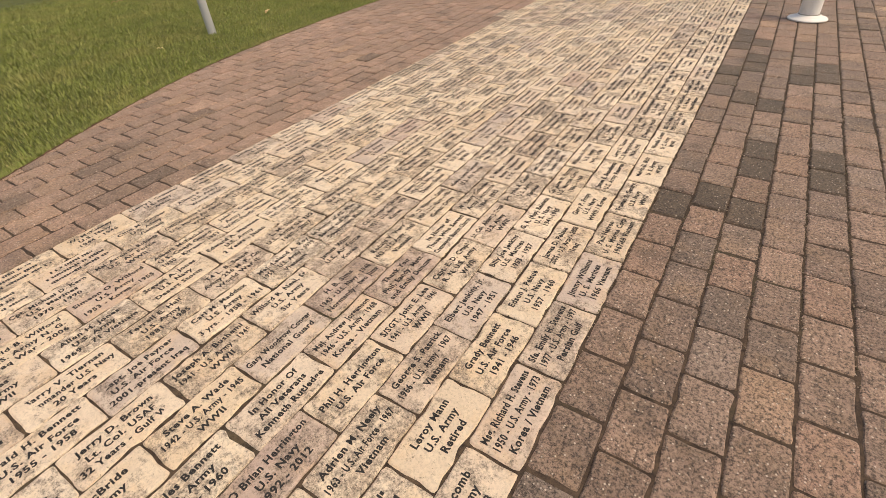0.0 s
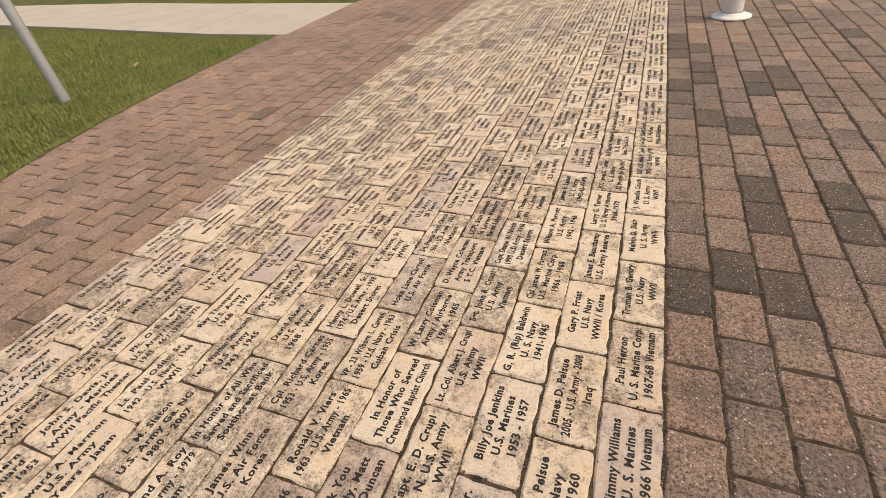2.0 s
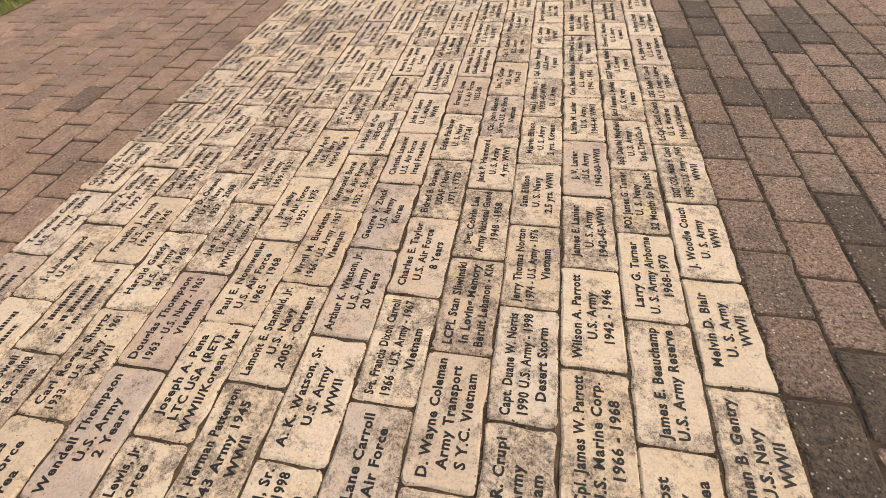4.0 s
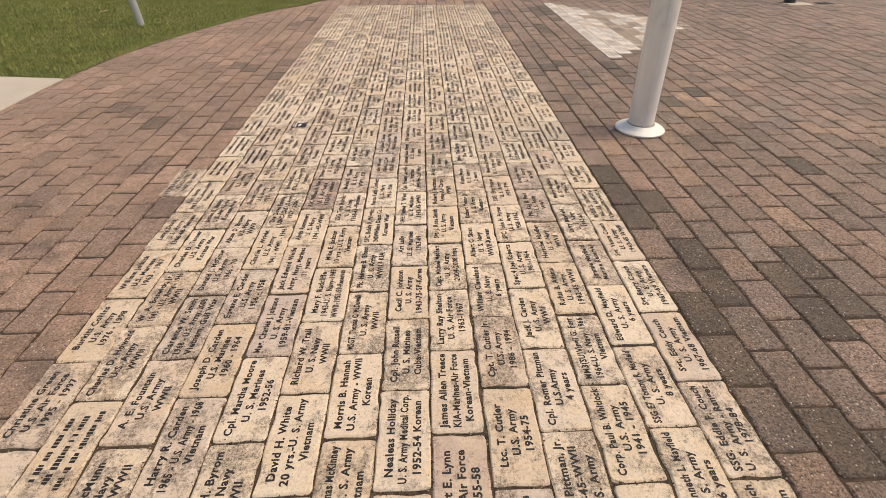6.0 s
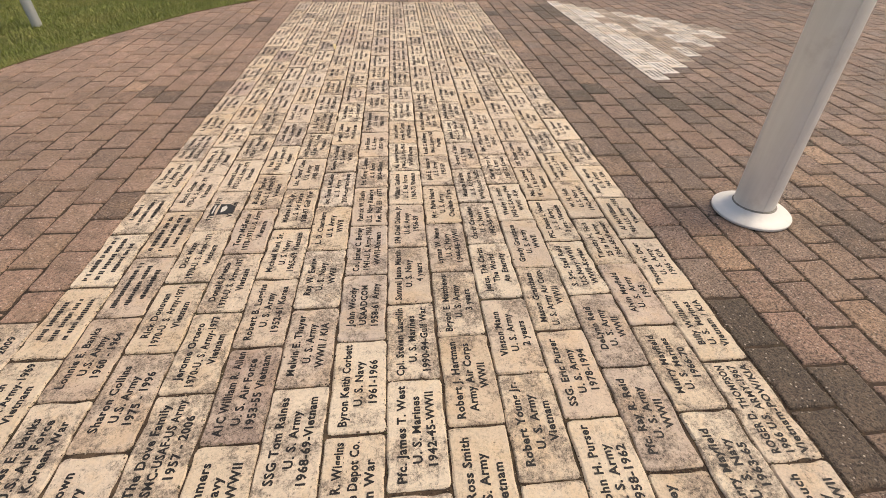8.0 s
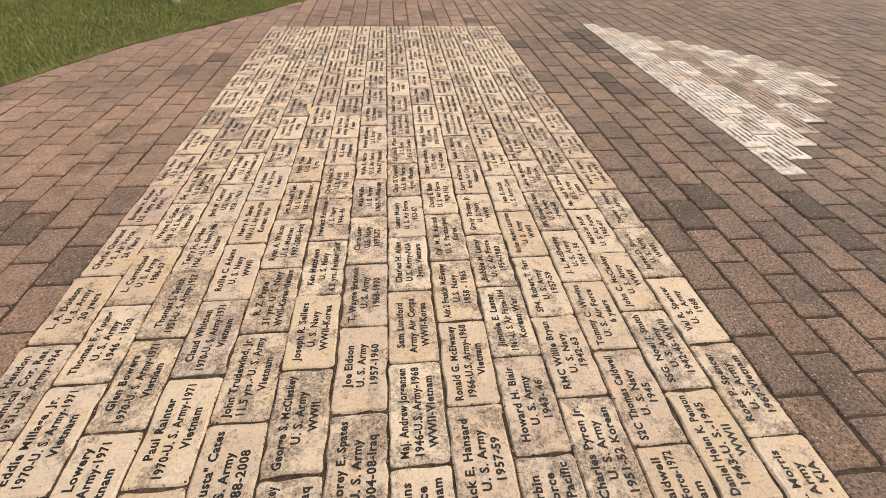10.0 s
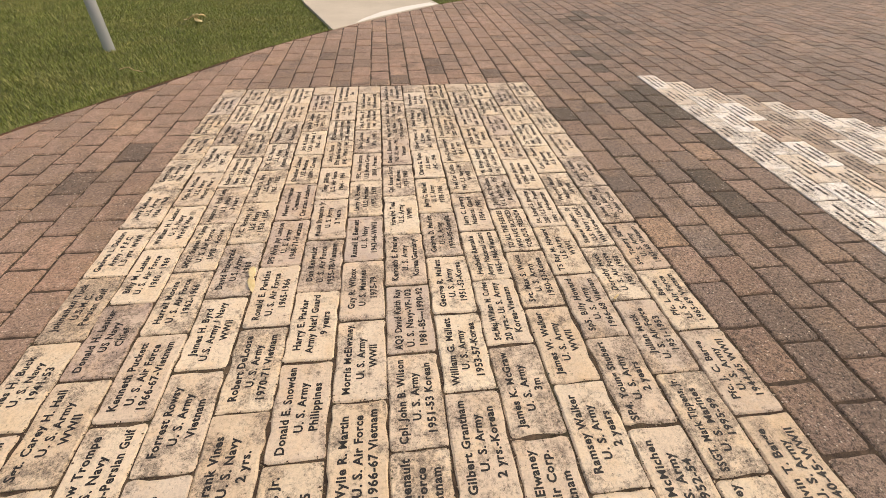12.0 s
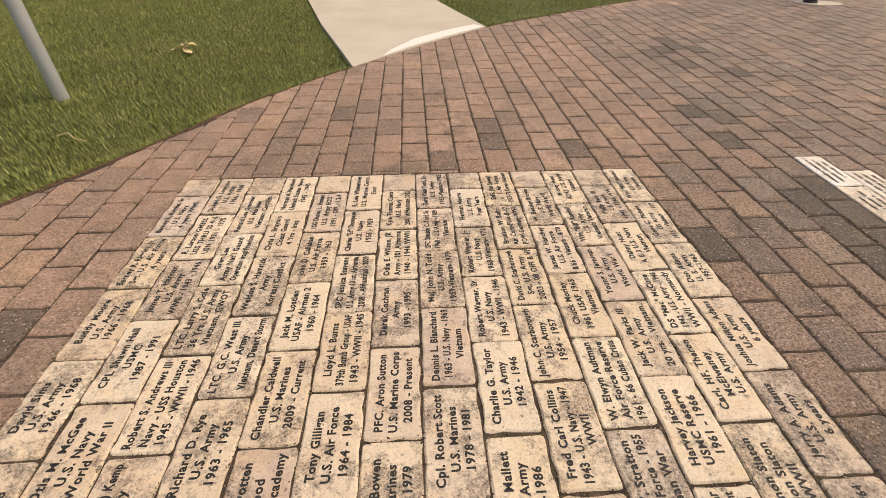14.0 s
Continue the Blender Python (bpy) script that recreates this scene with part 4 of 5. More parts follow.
        'Jack J. Carden;U. S. Army;WWII|Cpl. Romer Pittman;U.S.Army;4 years|Neal J. Pittman, Jr.;1938-45-WWII;U. S. Army|Marvin Ellison;U. S. Army;2 yrs. Korean|'
        'Sam Ellison;U. S. Navy;2.5 yrs. WWII|Jerry Thomas Norton;1974 - U.S. Army - 1976;Vietnam|Capt. Duane W. Norris;1990 U.S. Army - 1998;Desert Storm|Sgt. John R. Crupi;U.S. Army;Vietnam|'
        'Lt. Col. Albert J. Crupi;U.S. Army;WWII|Capt. E. D. Crupi;R. N. U.S. Army;WWII|S/SGT. John E. Lee;1941 - U.S. Army - 1946;WWII|Phil H. Herrington;U.S. Air Force|'
        'PO Brian Herrington;U.S. Navy;1992 - 2012|'
    ),
    11: (
        'Mickey Hunt;ADR3 U.S. Navy;Vietnam|Wm "Bill" Randall;U.S. Army;Vietnam Veteran|Young S. Jernigan;U.S. Army;World War I|Jack W. Parks III;U.S. Army;20 yrs. - Vietnam|'
        'Harvey Jackson;USMC Reserve;1961 - 1966|Sgt. Robert S. Brenizer;2003 - U.S. Army - Present;Iraq - Afghanistan|T5 Ray M. Howard;U.S. Army;WWII|Sp5. Billy Howard;U. S. Army;1966-68 Vietnam|'
        'SP4. Young Shubert;U. S. Army;2 years|Leslie McMichen;U. S. Army;1952-54|SP5 Donald Adams;U. S. Army;1966-68|J. L. McElwaney;U. S. Army;1954 - 56|'
        'Tommy C. Wiggins;U. S. Air Force;6 years|S2C Thomas Caldwell;U. S. Navy;1945|Maj. Jim Caldwell;1951-U. S. Air Force-1972;Vietnam|PFC. Dennis L. Nelson;U. S. Army;3 yrs.-Vietnam|'
        'S. Sgt. Steil Reid;U.S.Navy WWII;WWII-Korean|DeLynn Reid;U. S. Army;WWII|Pfc. Ray R. Reid;U. S. Army;WWII|Herschel Handley;U. S. Navy;WWII|'
        'Rufus B. Adams;U. S. Army;1942-45 WWII|MM3(SU)Virgil G. Furr;1964-U. S. Navy, 1966;Vietnam|Corp. Paul B. Whitlock;U.S. Army;1941 - 1945|Linnie M. Lanier;U. S. Army;1944-46 WWII|'
        'J. V. Lanier;U.S. Army;1943-60-WWII|James E. Lanier;U. S. Army;1942-45-WWII|Wilson A. Parrott;U.S. Army;1942 - 1946|Cpl. James W. Parrott;U.S. Marine Corp.;1966 - 1968|'
        'G. R. (Rip) Baldwin;U. S. Navy;1941-1945|Billy Joe Jenkins;U.S. Marines;1953 - 1957|Elbert Jenkins, Jr.;U.S. Navy;1947 - 1951|George S. Patrick;1966 - U.S. Army - 1967;Vietnam|'
        'Adrien M. Neely;1963 - U.S. Air Force - 1967;Vietnam|'
    ),
    12: (
        'Philip Bass III;US Army;1945 - 1946 WWII|Danny Hunt;A E 3 U.S. Navy;Vietnam|DS "Mac" McCune;1942 - U.S. Army - 1946;WWII - Normandy|Carl, HF, Theron;McElwaney;U.S. Army|'
        'Waymon Slaton;Marion Slaton;WWII|Samuel Hudson, Sr.;U.S. Navy - USAF;WWII-Korea-Vietnam|Dorothy Mock;U. S. Air Force;1951 - 1953|Julian Mock;U. S. Air Force;1951-1953|'
        'SSGT. Mark Tippens, Jr.;U. S. Marines;1995-99|Mp. Holt W. Dewey;U. S. Army;2 years|Malcolm Huff;U. S. Air Force;1965-69|John C. McCleskey;U. S. Army;WWII|'
        'SSG. Noel J. Smith;U. S. Army;1942-45-WWII|Daniel Helen K. Penson;1943-U. S.-1945;WWII|W. H. Holt;U. S. Navy;1942-46-WWII|Timothy H. Holt;25 in Inf. Army;1966-68-Vietnam|'
        'Alvin Mayfield;U. S. Army;1965|Murry Mayfield;U. S. Marines;1966-70|Larry Mayfield;U. S. Navy;1963-65|Jimmie Mayfield;Marine Reserves|'
        'Edward D. Mayfield;U. S. Army;6 years|SSG E7 Tommy R. Mayfield;U. S. Army;8 years|Spc.4 Kenneth L. Mayfield;U. S. Army;6 years|Sp5 Daniel Mayfield;U. S. Army;Spcl.Trps.Co.A|'
        'PO2 James G. Turner;U. S. Navy;32 Month So Pacific|Larry G. Turner;U. S. Army Airborne;1968-1970|James E. Beauchamp;U.S. Army Reserve|Gary P. Frost;U.S. Navy;WWII / Korea|'
        'James D. Pelsue;2005 - U.S. Army - 2008;Iraq|Edson J. Pelsue;U.S. Navy;1957 - 1960|Grady Bennett;U.S. Air Force;1941 - 1946|Leroy Mann;U.S. Army;Retired|'
        '|'
    ),
    13: (
        'Wm. "Bill" Randall;US Army;Vietnam|Gene C. Pickett;US Army;1955 - Vietnam - 1977|Don Adams;U. S. Army;1957-1965|Joshua Milton Adams;U.S. Army;6 years|'
        'Jerry A. Adams;U.S. Army;6 years|James O. Barge;1962 - U.S. Army - 1964;Cuban Crisis|Sgt. Tommy Barge;U. S. Army;1967-68 Vietnam|Pfc. L. Barge;U. S. Air Force;1965-69 Vietnam|'
        'Pfc. J. C. Barge;U. S. Army;1944-45 WWII|Melvin T. Barge;U. S. Army;1940-45-WWII|Dewey L. Massey;U. S. Army|James D. Brock;U. S. Army;WWII|'
        'Val R. Spencer;U. S. Army;1968|Rosa P. Spencer;U. S. Army;1967-Vietnam|Randy R. Morris;U. S. Army;1968 - KIA|Al McWilliams;1966-U.S. Army-1968;Vietnam|'
        'Thomas W. Duer;U. S. Army;1966 - KIA|Billy Williams;U. S. Marines;Vietnam / KIA|ROGER D. THOMPSON;1966 U.S. ARMY-1967;Vietnam-POW/KIA|Sgt. Vance Couch;U. S. Army;1943-45 WWII|'
        'Sgt Barry Couch;U. S. Army;1967-69 Vietnam|Sgt. Eddy Couch;U. S. Army;1967-68 Vietnam|SSG. Eddie F. Couch;U. S. Army - Ranger;1978-84|LcCpl. Cecil Couch;U. S. Marines;1966-67-Vietnam|'
        'SSGT. COL. Melba H. Couch;1942 - U.S. Army - 1945;WWII|J. Woodie Couch;U. S. Army;WWI|Melvin D. Blair;U. S. Army;WWII|Truman B. Gentry;U.S. Navy;WWII|'
        'Paul Herron;U. S. Marine Corp.;1967-68 Vietnam|Jimmy Williams;U. S. Marines;1966 Vietnam|Sfe. Emily H. Stevens;1977 - U.S. Army - 1997;Persian Gulf|Msg. Richard H. Stevens;1950 - U.S. Army - 1973;Korea / Vietnam|'
        'J. Stinchcomb;U.S. Army;Oct. 1953|'
    ),
}


glyphs = {}


def glyph(ch):
    """Outline mesh and advance of one letter of the built-in font, made heavier."""
    if ch not in glyphs:
        def shape(body):
            crv = bpy.data.curves.new("letter", "FONT")
            crv.body, crv.size, crv.resolution_u, crv.fill_mode, crv.offset = body, 1.0, 2, "FRONT", 0.016 if ch == "M" else 0.036
            ob = new("letter", crv)
            me = bpy.data.meshes.new_from_object(ob)
            v = [tuple(q.co) for q in me.vertices]
            f = [tuple(q.vertices) for q in me.polygons]
            bpy.data.objects.remove(ob)
            bpy.data.meshes.remove(me)
            bpy.data.curves.remove(crv)
            return v, f
        v, f = ([], []) if ch == " " else shape(ch)
        wide = max(q[0] for q in shape(ch + "H")[0]) - max(q[0] for q in shape("H")[0])
        glyphs[ch] = (v, f, wide + 0.05)
    return glyphs[ch]


def lettering(text, seed, size=0.0305, room=0.262):
    """Lines of heavy letters that run along +y, their tops towards -x."""
    r = random.Random(seed)
    lines = text.split(";")
    verts, faces = [], []
    step = 0.0365
    for i, line in enumerate(lines):
        if not line:
            continue
        wide = sum(glyph(c)[2] for c in line) * size
        squeeze = min(1.0, room / wide)
        u = -wide * squeeze / 2 + r.uniform(-0.004, 0.004)
        v0 = ((len(lines) - 1) / 2 - i) * step - size * 0.34 + r.uniform(-0.001, 0.001)
        for c in line:
            v, f, adv = glyph(c)
            b = len(verts)
            verts += [(-(v0 + q[1] * size), u + q[0] * size * squeeze, 0.001) for q in v]
            faces += [tuple(k + b for k in g) for g in f]
            u += adv * size * squeeze
    return verts, faces


def bars(seed, room=0.24, thick=0.017):
    """Unreadable lettering: word-long bars."""
    r = random.Random(seed)
    verts, faces = [], []
    for i in range(3):
        want = room * r.uniform(0.45, 1.0)
        u, v0 = -want / 2, (1 - i) * 0.0365
        while u < want / 2:
            l = r.uniform(0.005, 0.009)
            b = len(verts)
            h = thick / 2 * r.uniform(0.62, 1.1)
            verts += [(-(v0 + y), u + x, 0.001) for x, y in ((0, -h), (l, -h), (l, h), (0, h))]
            faces.append((b, b + 1, b + 2, b + 3))
            u += l + (0.0022 if r.random() < 0.84 else 0.011)
    return verts, faces


def crumbled_outline(w, l, seed, corner=(0.007, 0.018), nicks=(6, 2)):
    """A rectangle with small knocked-off corners and ragged, chipped sides."""
    r = random.Random(seed)
    pts = []
    for sx, sy, count, along in ((1, -1, nicks[0], (0, 1)), (1, 1, nicks[1], (-1, 0)), (-1, 1, nicks[0], (0, -1)), (-1, -1, nicks[1], (1, 0))):
        c, q = r.uniform(*corner), r.uniform(*corner)
        before, after = (-along[1], along[0]), along
        x, y = sx * w / 2, sy * l / 2
        mid = 0.24 * (c + q) / 2
        pts += [(x + before[0] * c, y + before[1] * c), (x + (before[0] + after[0]) * mid, y + (before[1] + after[1]) * mid), (x + after[0] * q, y + after[1] * q)]
        length = abs(along[0]) * w + abs(along[1]) * l
        for k in range(count):
            s = length * (k + 1) / (count + 1) + r.uniform(-0.012, 0.012)
            bite = r.uniform(-0.0012, 0.0018) if r.random() < 0.75 else r.uniform(0.002, 0.0055)
            inward = (-along[1], along[0])
            pts.append((x + along[0] * s + inward[0] * bite, y + along[1] * s + inward[1] * bite))
    return [(x + r.uniform(-0.001, 0.001), y + r.uniform(-0.001, 0.001)) for x, y in pts]


# ---- the inscribed brick walk ----
brick_shapes = [block(crumbled_outline(COL - 0.0038, ROW - 0.0048, 100 + k), 0.05, 0.0042, 0.0040) for k in range(24)]
half_shapes = [block(crumbled_outline(COL - 0.0032, ROW / 2 - 0.005, 200 + k), 0.05, 0.0042, 0.004) for k in range(4)]
brick_meshes = [mesh_from("brick", v, f, brick_mat) for v, f in brick_shapes]
half_meshes = [mesh_from("half_brick", v, f, half_mat) for v, f in half_shapes]
pale_meshes = [mesh_from("pale_brick", v, f, pale_mat) for v, f in brick_shapes]
tan_meshes = [mesh_from("tan_brick", v, f, tan_mat) for v, f in brick_shapes]

walk_strip = tagged(holder("pavement_inscribed_walk"), "long walk of cream inscribed memorial bricks with black lettering", "brick walk", kind="structure")
rng = random.Random(11)
loose_bricks, loose_letters = [], []


def add_brick(parent, meshes, x, y, words, single, seed, wide=1.0):
    tip, lean, turn = rng.uniform(-0.35, 0.35), rng.uniform(-0.35, 0.35), rng.uniform(-0.5, 0.5)
    z = rng.uniform(-0.0025, 0.0015)
    k = rng.randrange(len(brick_shapes))
    flip = 180 if rng.random() < 0.5 else 0
    shape = lettering(words, seed) if words else bars(seed)
    if single:
        ob = part("brick", meshes[k], parent, at=pose(x, y, z, tip, lean, turn + flip) @ Matrix.Diagonal((wide, 1, 1, 1)))
        if shape[0]:
            part("lettering", mesh_from("lettering", shape[0], shape[1], ink_mat), ob, at=pose(0, 0, 0, 0, 0, -flip))
        return ob
    loose_bricks.append(placed(brick_shapes[k], x, y, z, tip, lean, turn + flip))
    loose_letters.append(placed(shape, x, y, z, tip, lean, turn))
    return None


badge_brick = None
for c in range(COLUMNS):
    words = INSCRIPTIONS[c].split("|")
    x = WALK_LEFT + (c + 0.5) * COL
    if c % 2 == 0:
        part("half_brick", half_meshes[c // 2 % 4], walk_strip, "blank weathered tan half brick", at=pose(x, FAR - ROW / 4, 0.0, 0, 0, 180 * (c // 2 % 2)))
    for r in range(ROWS):
        y = FAR - ROW / 2 - (0 if c % 2 else ROW / 2) - r * ROW
        text = words[r] if r < len(words) else ""
        ob = add_brick(walk_strip, brick_meshes, x + rng.uniform(-0.0015, 0.0015), y + rng.uniform(-0.002, 0.002), text, r < 32, c * 100 + r)
        if ob is not None and text.startswith("1970   "):
            badge_brick = (ob, x, y)
add_brick(walk_strip, brick_meshes, WALK_LEFT - COL / 2, FAR - ROW / 2 - 17 * ROW, "VETERANS PLAZA;DEDICATED;MAY 25 2009", True, 9)
DEDICATED = (WALK_LEFT - COL / 2, FAR - ROW / 2 - 17 * ROW)
join("brick_run", loose_bricks, brick_mat_joined, walk_strip, "further cream inscribed bricks of the same walk")
join("lettering_run", loose_letters, ink_mat, walk_strip, "black inscriptions on the further bricks")


def badge(ob):
    """A dark shield under a curved tab, with pale marks."""
    back = Matrix.Rotation(-ob.matrix_basis.to_euler().z, 4, "Z")
    shield = [(-0.032, 0.028), (-0.030, -0.010), (-0.018, -0.026), (0.0, -0.034), (0.018, -0.026), (0.030, -0.010), (0.032, 0.028)]
    tab = [(-0.036, 0.032), (-0.02, 0.037), (0.0, 0.039), (0.02, 0.037), (0.036, 0.032), (0.034, 0.050), (0.018, 0.056), (0.0, 0.058), (-0.018, 0.056), (-0.034, 0.050)]
    marks = [[(-0.02, 0.016), (0.012, 0.018), (0.022, 0.004), (0.006, -0.004), (-0.012, 0.002)], [(-0.024, 0.042), (0.024, 0.042), (0.024, 0.048), (-0.024, 0.048)]]
    for name, pieces, z, mat in (("badge_ground", (shield, tab), 0.0014, badge_mat), ("badge_marks", marks, 0.0022, badge_pale_mat)):
        verts, faces = [], []
        for p in pieces:
            b = len(verts)
            verts += [(-q[1] * 1.05 + 0.012, q[0] * 1.25, z) for q in p]
            faces.append(tuple(range(b, b + len(p))))
        part(name, mesh_from(name, verts, faces, mat), ob, at=back)


if badge_brick:
    badge(badge_brick[0])

# ---- the triangle of newer bricks ----
pale_patch = tagged(holder("pavement_pale_triangle"), "triangle of newer pale inscribed bricks among red pavers", "brick paving", kind="structure")
pale_range = []
for k in range(PALE_N):
    near = PALE_Y + k * ROW / 2
    pale_range.append((near, near + (PALE_N - k) * ROW))
    for r in range(PALE_N - k):
        y = near + (r + 0.5) * ROW
        middle, wide = (PALE_COLUMN + k + 0.5) * plaza_pitch(y), plaza_pitch(y)
        old = rng.random() < (0.04 if k < 2 else 0.25 if k == 2 else 0.72 if k < 6 else 0.4)
        add_brick(pale_patch, tan_meshes if old else pale_meshes, middle, y, "", True, 5000 + k * 40 + r, wide / COL)

# ---- red pavers ----
CHARCOAL_AT = [(0.06, 5.78), (0.08, 5.51), (0.18, 5.56), (0.14, 5.07), (0.19, 4.91), (0.48, 4.97), (0.59, 5.05), (0.5, 4.71), (0.32, 4.3), (0.04, 4.79), (0.05, 4.58),
               (0.21, 4.89), (0.45, 4.96), (0.43, 4.73), (0.64, 5.07), (0.61, 4.85), (0.18, 4.24), (0.76, 10.81), (0.78, 10.67), (0.68, 10.36), (0.71, 10.3), (0.66, 10.47),
               (0.82, 10.02), (0.57, 9.54), (0.54, 9.44), (0.76, 11.63), (1.4, 12.56), (0.35, 8), (0.2, 7.84), (0.78, 7.9), (0.79, 7.73), (0.79, 7.65), (1.1, 7.71),
               (0.06, 2.95), (0.21, 3.05), (0.36, 3.61), (0.34, 3.39), (0.32, 3), (0.62, 3.36), (0.63, 3.6), (1.22, 7.18), (0.93, 6.91), (1.2, 5.89), (0.16, 5.51),
               (0.14, 5.64), (0.17, 5.03), (0.21, 4.94), (0.65, 5.08), (0.06, 10.45), (0.77, 10.89), (0.66, 10.68), (1.19, 13.5), (1.2, 13.17), (0.8, 10.84),
               (0.93, 13.1), (1.17, 13.16), (1.06, 12.79), (1.44, 13.21), (0.81, 11.7), (0.69, 11.78), (0.72, 11.43), (0.64, 10.75), (0.87, 10.89), (0.61, 10.63), (0.68, 10.51), (0.74, 10.43)]
BROWN_AT = [(-2.49, 8.01), (-3.14, 6.95), (-2.32, 10.12), (-2.49, 9.83), (-2.36, 2.06), (-2.83, 2.65), (-2.61, 4.04), (-2.7, 6.58), (-2.9, 6.79), (-2.6, 8.08), (-2.23, 7.68),
            (-2.04, 7.39), (0.79, 6.24), (0.92, 6.26), (1.17, 6.51), (-2.04, 7.39), (-2, 7.02), (-2.12, 6.72), (-2.28, 10.12), (-2.47, 9.83), (-1.09, 12.78), (-1.42, 11.74),
            (-0.86, 11.27), (-0.66, 11.7), (-0.26, 11.31), (-0.57, 11.39)]
ORANGE_AT = [(0.96, 6.72), (0.88, 6.41), (0.63, 6.26), (1.11, 6.65), (1.09, 7), (1.19, 6.86), (0.06, 9.18), (0.26, 6.13), (0.76, 6.46), (0.73, 6.53), (0.78, 6.44)]

paver_cells = []                   # x, y, width, length


def column(across, y0, y1, phase, pitch, gaps=()):
    """Pavers end to end along one column, with a joint at the phase, cut at the gaps; across(y) gives its middle and width."""
    spans, start = [], y0
    for a, b in sorted(gaps):
        spans.append((start, a))
        start = b
    spans.append((start, y1))
    for a, b in spans:
        y = a - (a - phase) % pitch
        while y < b - 0.02:
            lo, hi = max(y, a), min(y + pitch, b)
            if hi - lo > 0.022:
                middle, width = across((lo + hi) / 2)
                paver_cells.append((middle, (lo + hi) / 2, width, hi - lo))
            y += pitch


def lawn_column(i):
    return lambda y: (WALK_LEFT + 0.003 - (i + 0.5) * lawn_pitch(y), lawn_pitch(y))


def plaza_column(i):
    return lambda y: ((i + 0.5) * plaza_pitch(y), plaza_pitch(y))


def straight_column(x0, width):
    return lambda y: (x0 + width / 2, width)


for i in range(16):                # beside the walk, towards the lawn
    gaps = ((DEDICATED[1] - ROW / 2, DEDICATED[1] + ROW / 2),) if i == 0 else ()
    column(lawn_column(i), -3.3, 13.2, 2.364 if i == 0 else 2.485 if i % 2 else 2.388, PL, gaps)
for i in range(15):                # past the far end of the walk
    column(straight_column(WALK_LEFT + i * 0.14, 0.14), FAR + 0.001, 15.4, FAR + (0.131 if i % 2 else 0.024), 0.2125)
for c in range(COLUMNS):           # before the near end of the walk
    end = FAR - ROWS * ROW - (0 if c % 2 else ROW / 2)
    column(straight_column(WALK_LEFT + c * COL, COL), -3.3, end, end, PL)
for i in range(50):                # the plaza
    k = i - PALE_COLUMN
    gaps = (pale_range[k],) if 0 <= k < PALE_N else ()
    column(plaza_column(i), -3.3, 16.2, 3.015 if i == 0 else 3.148 if i == 1 else 3.183 if i % 2 else 3.073, PL, gaps)

cells = np.array(paver_cells)
edge = np.array(PLAZA)
nxt = np.roll(edge, -1, 0)


def clip(poly, ax, ay, nx, ny):
    """The part of a convex outline on the side to which (nx, ny) points."""
    out = []
    for (px, py), (qx, qy) in zip(poly, poly[1:] + poly[:1]):
        a, b = (px - ax) * nx + (py - ay) * ny, (qx - ax) * nx + (qy - ay) * ny
        if a >= 0:
            out.append((px, py))
        if (a >= 0) != (b >= 0):
            s = a / (a - b)
            out.append((px + (qx - px) * s, py + (qy - py) * s))
    return out


d2 = np.min((cells[:, None, 0] - edge[None, :, 0]) ** 2 + (cells[:, None, 1] - edge[None, :, 1]) ** 2, 1)
is_in = inside(cells[:, 0], cells[:, 1], PLAZA)
unit_outlines = [crumbled_outline(PW - 0.0042, PL - 0.0055, 300 + k, (0.007, 0.019), (3, 1)) for k in range(16)]
unit_blocks = [rounded_block(o) for o in unit_outlines]
paver_mats = {"left": (paver_mat, paver_mat_joined), "right": (mixed_mat, mixed_mat_joined), "charcoal": (dark_mat, dark_mat_joined), "brown": (brown_mat, brown_mat_joined), "orange": (orange_mat, orange_mat_joined)}
unit_meshes = {tone: [mesh_from("paver", v, f, mats[0]) for v, f in unit_blocks] for tone, mats in paver_mats.items()}
left_field = tagged(holder("pavement_lawn_side"), "red-brown tumbled concrete pavers curving along the lawn edge", "paving", kind="structure")
right_field = tagged(holder("pavement_plaza"), "weathered red-brown and charcoal tumbled pavers of the plaza", "paving", kind="structure")
runs_made = {tone: [] for tone in paver_mats}
cut_run = []
single_count = {"left": 0, "right": 0}
tones = {"charcoal": np.array(CHARCOAL_AT), "brown": np.array(BROWN_AT), "orange": np.array(ORANGE_AT)}
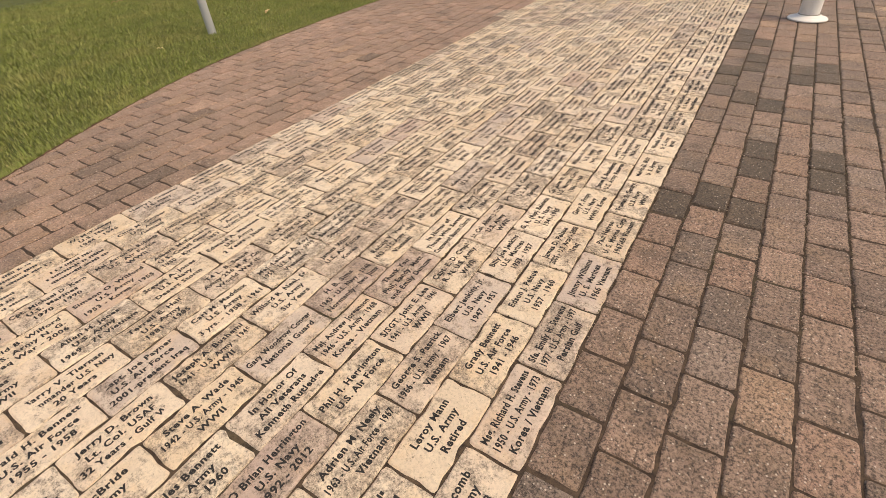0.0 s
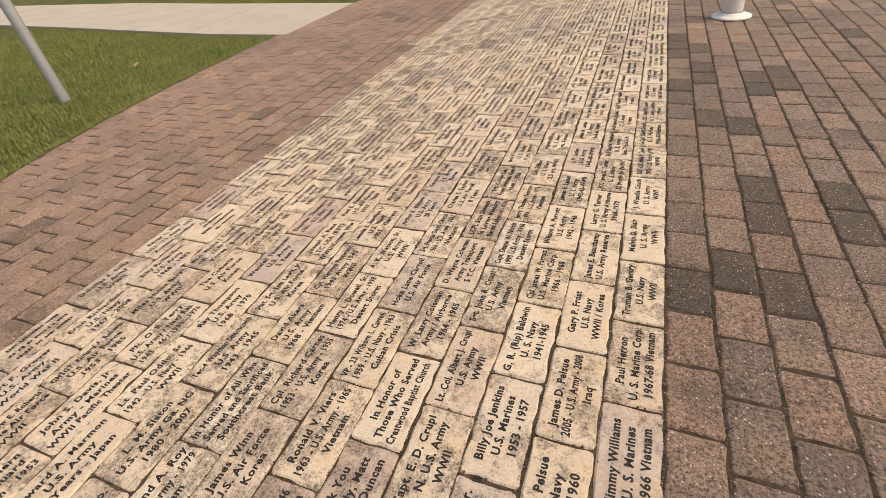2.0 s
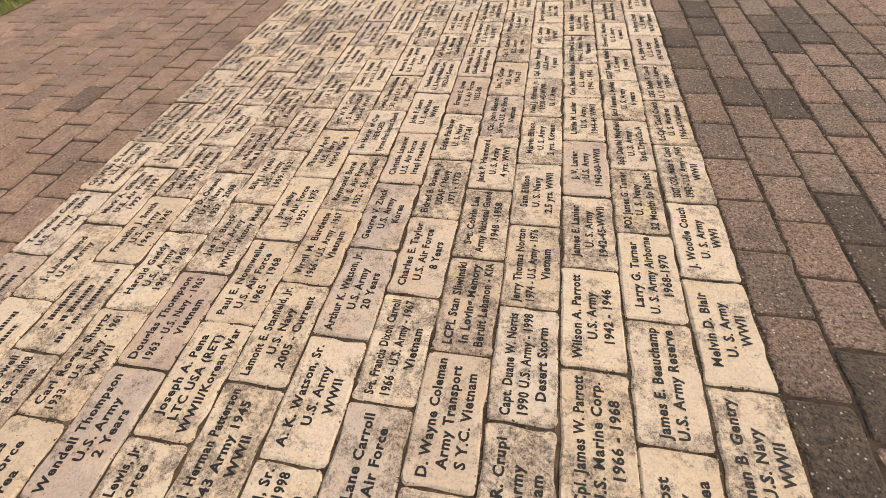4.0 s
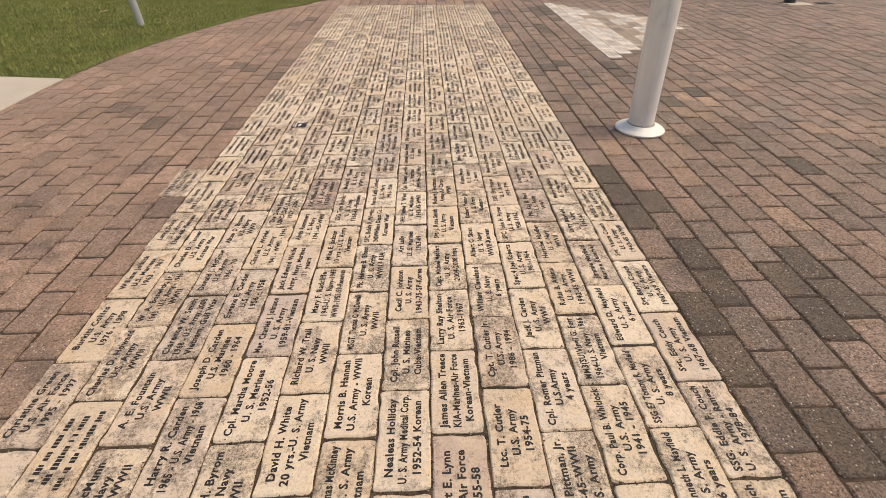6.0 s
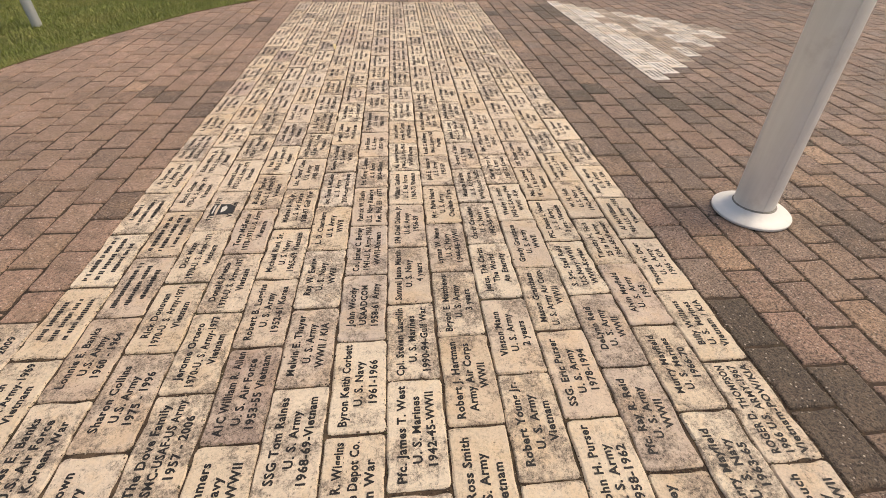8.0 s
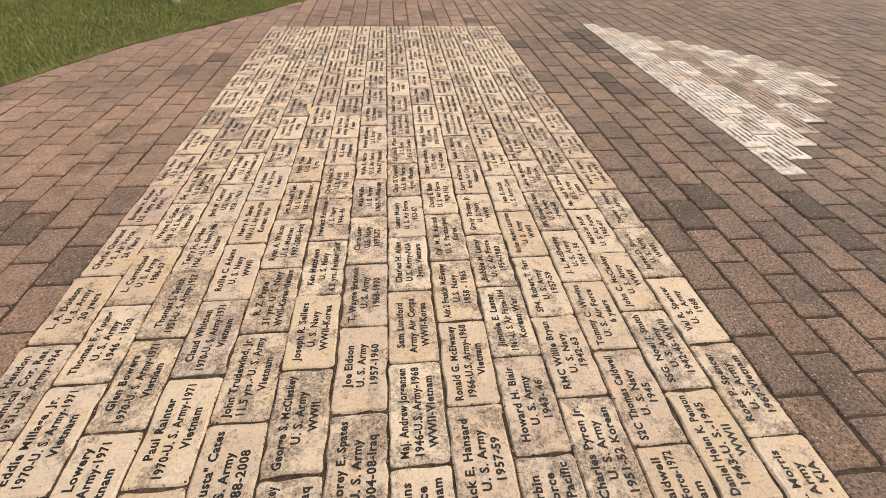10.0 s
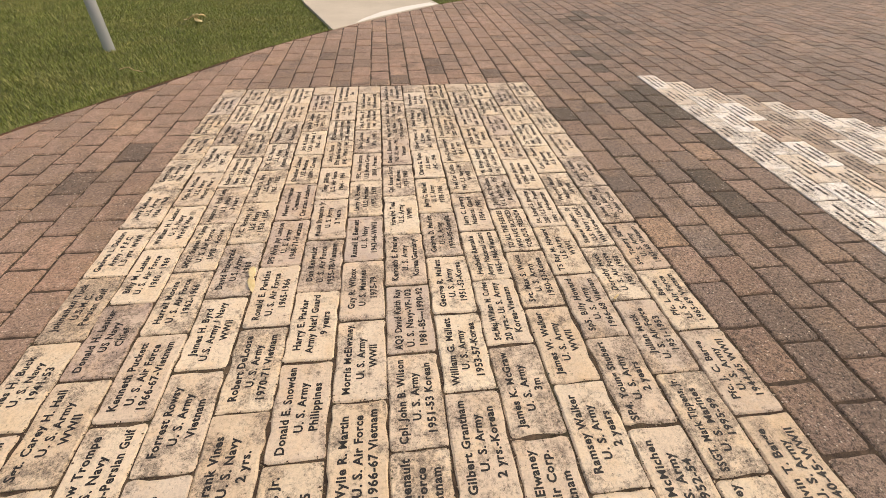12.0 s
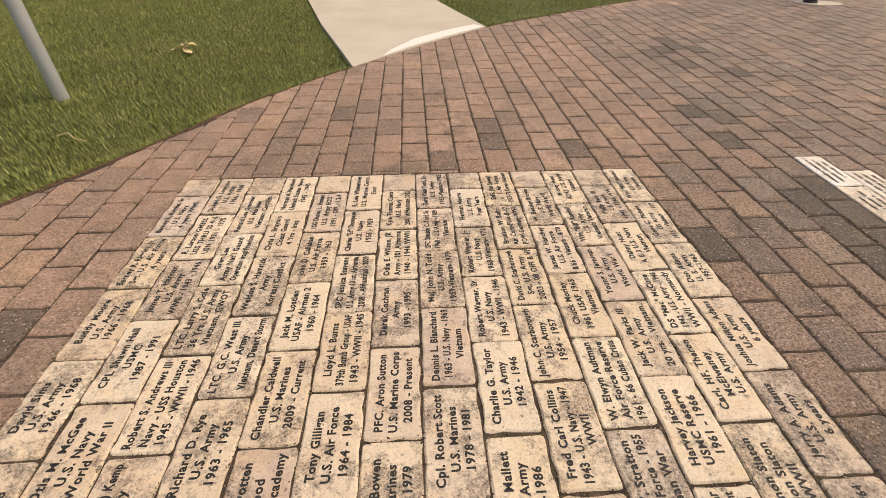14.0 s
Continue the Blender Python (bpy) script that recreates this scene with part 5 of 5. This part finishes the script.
for (x, y, w, l), near2, ok in zip(paver_cells, d2, is_in):
    if near2 >= 0.36 ** 2 and not ok:
        continue
    side = "left" if x < WALK_LEFT else "right"
    z, tip, lean, turn = rng.uniform(-0.004, 0.001), rng.uniform(-0.5, 0.5), rng.uniform(-0.5, 0.5), rng.uniform(-0.7, 0.7)
    k = rng.randrange(16)
    full = abs(l - PL) < 0.004
    ground_tone = "left" if y > FAR and x < 0.4 else side
    tone = next((name for name, spots in tones.items() if np.any((np.abs(spots[:, 0] - x) < w * 0.5) & (np.abs(spots[:, 1] - y) < l * 0.5))), ground_tone)
    outline = None
    if near2 < 0.36 ** 2:
        outline = [(px * (w / PW) + x, py * (l / PL) + y) for px, py in unit_outlines[k]]
        for (ax, ay), (bx, by) in zip(edge, nxt):
            if (ax - x) ** 2 + (ay - y) ** 2 < 0.3 or (bx - x) ** 2 + (by - y) ** 2 < 0.3:
                ln = math.hypot(bx - ax, by - ay)
                outline = clip(outline, ax, ay, (by - ay) / ln, -(bx - ax) / ln) if outline else outline
        if len(outline) < 3:
            continue
        xs, ys = [p[0] for p in outline], [p[1] for p in outline]
        if (max(xs) - min(xs)) * (max(ys) - min(ys)) < 0.0012:
            continue
        cx, cy = sum(xs) / len(xs), sum(ys) / len(ys)
        v, f = block([(a - cx, b - cy) for a, b in outline], 0.045, 0.005, 0.005)
        cut_run.append(placed((v, f), cx, cy, z, 0, 0, 0))
        continue
    near_walk = (-2.63 < x < WALK_LEFT and 2.4 < y < 11.2) or (0 < x < 0.85 and 2.4 < y < 11.2)
    if full and near_walk and single_count[side] < 300:
        single_count[side] += 1
        part("paver", unit_meshes[tone][k], left_field if side == "left" else right_field, at=pose(x, y, z, tip, lean, turn) @ Matrix.Diagonal((w / PW, 1, 1, 1)))
        continue
    v = [(a * w / PW, b * l / PL, c) for a, b, c in unit_blocks[k][0]]
    runs_made[tone].append(placed((v, unit_blocks[k][1]), x, y, z, tip, lean, turn))
join("paver_run", runs_made["left"], paver_mat_joined, left_field, "further red-brown pavers beside the lawn")
join("paver_run", runs_made["right"], mixed_mat_joined, right_field, "further red-brown pavers across the plaza")
for tone in ("charcoal", "brown", "orange"):
    if runs_made[tone]:
        join("paver_run", runs_made[tone], paver_mats[tone][1], right_field, "scattered " + tone + " stained pavers")
join("cut_paver_run", cut_run, paver_mat_joined, left_field, "pavers cut to the curved border")

# ---- crumbs of grit and moss along the joints ----


def grit(name, spots, material, label, parent, seed):
    """Tiny angular crumbs, each a squashed octahedron."""
    g = np.random.RandomState(seed)
    spots = np.array(spots)
    n = len(spots)
    size = g.uniform(0.0010, 0.0028, n) * g.uniform(0.7, 1.3, n)
    unit = np.array([(1, 0, 0), (0, 1, 0), (-1, 0, 0), (0, -1, 0), (0, 0, 0.7), (0, 0, -0.7)], float)
    turn = g.uniform(0, 6.28, n)
    c, d = np.cos(turn)[:, None], np.sin(turn)[:, None]
    stretch = g.uniform(0.6, 1.7, n)[:, None]
    x, y = unit[None, :, 0] * stretch, np.repeat(unit[None, :, 1], n, 0)
    v = np.stack([(x * c - y * d) * size[:, None] + spots[:, 0:1], (x * d + y * c) * size[:, None] + spots[:, 1:2], unit[None, :, 2] * size[:, None] + spots[:, 2:3]], 2).reshape(-1, 3)
    tri = np.array([(0, 1, 4), (1, 2, 4), (2, 3, 4), (3, 0, 4), (1, 0, 5), (2, 1, 5), (3, 2, 5), (0, 3, 5)])
    f = (np.arange(n)[:, None, None] * 6 + tri[None]).reshape(-1, 3)
    me = bpy.data.meshes.new(name)
    me.vertices.add(len(v))
    me.vertices.foreach_set("co", v.astype(np.float32).ravel())
    me.loops.add(f.size)
    me.loops.foreach_set("vertex_index", f.astype(np.int32).ravel())
    me.polygons.add(len(f))
    me.polygons.foreach_set("loop_start", (np.arange(len(f)) * 3).astype(np.int32))
    me.update(calc_edges=True)
    me.materials.append(material)
    ob = new(name, me)
    ob.parent = parent
    return tagged(ob, label, kind="stuff")


walk_spots, plaza_spots = [], []
for _ in range(17000):
    c, y = rng.randrange(COLUMNS + 1), rng.uniform(1.8, FAR)
    walk_spots.append((WALK_LEFT + c * COL + rng.gauss(0, 0.0042), y, rng.uniform(-0.004, -0.0005)))
for _ in range(9000):
    c, r = rng.randrange(COLUMNS), rng.randrange(31)
    walk_spots.append((WALK_LEFT + (c + rng.random()) * COL, FAR - (0 if c % 2 else ROW / 2) - r * ROW + rng.gauss(0, 0.0042), rng.uniform(-0.004, -0.0005)))
for _ in range(12000):
    i, y = rng.randrange(7), rng.uniform(2.2, 11.5)
    plaza_spots.append((i * plaza_pitch(y) + rng.gauss(0, 0.0045), y, rng.uniform(-0.005, -0.001)))
for _ in range(5000):
    i, y = rng.randrange(1, 4), rng.uniform(2.4, 11.0)
    plaza_spots.append((WALK_LEFT + 0.003 - i * lawn_pitch(y) + rng.gauss(0, 0.0045), y, rng.uniform(-0.005, -0.001)))
grit("joint_grit", walk_spots, grit_mat, "dark crumbs and moss in the joints between inscribed bricks", walk_strip, 21)
grit("joint_grit", plaza_spots, grit_mat, "tan and brown grit lying in the joints between pavers", right_field, 22)
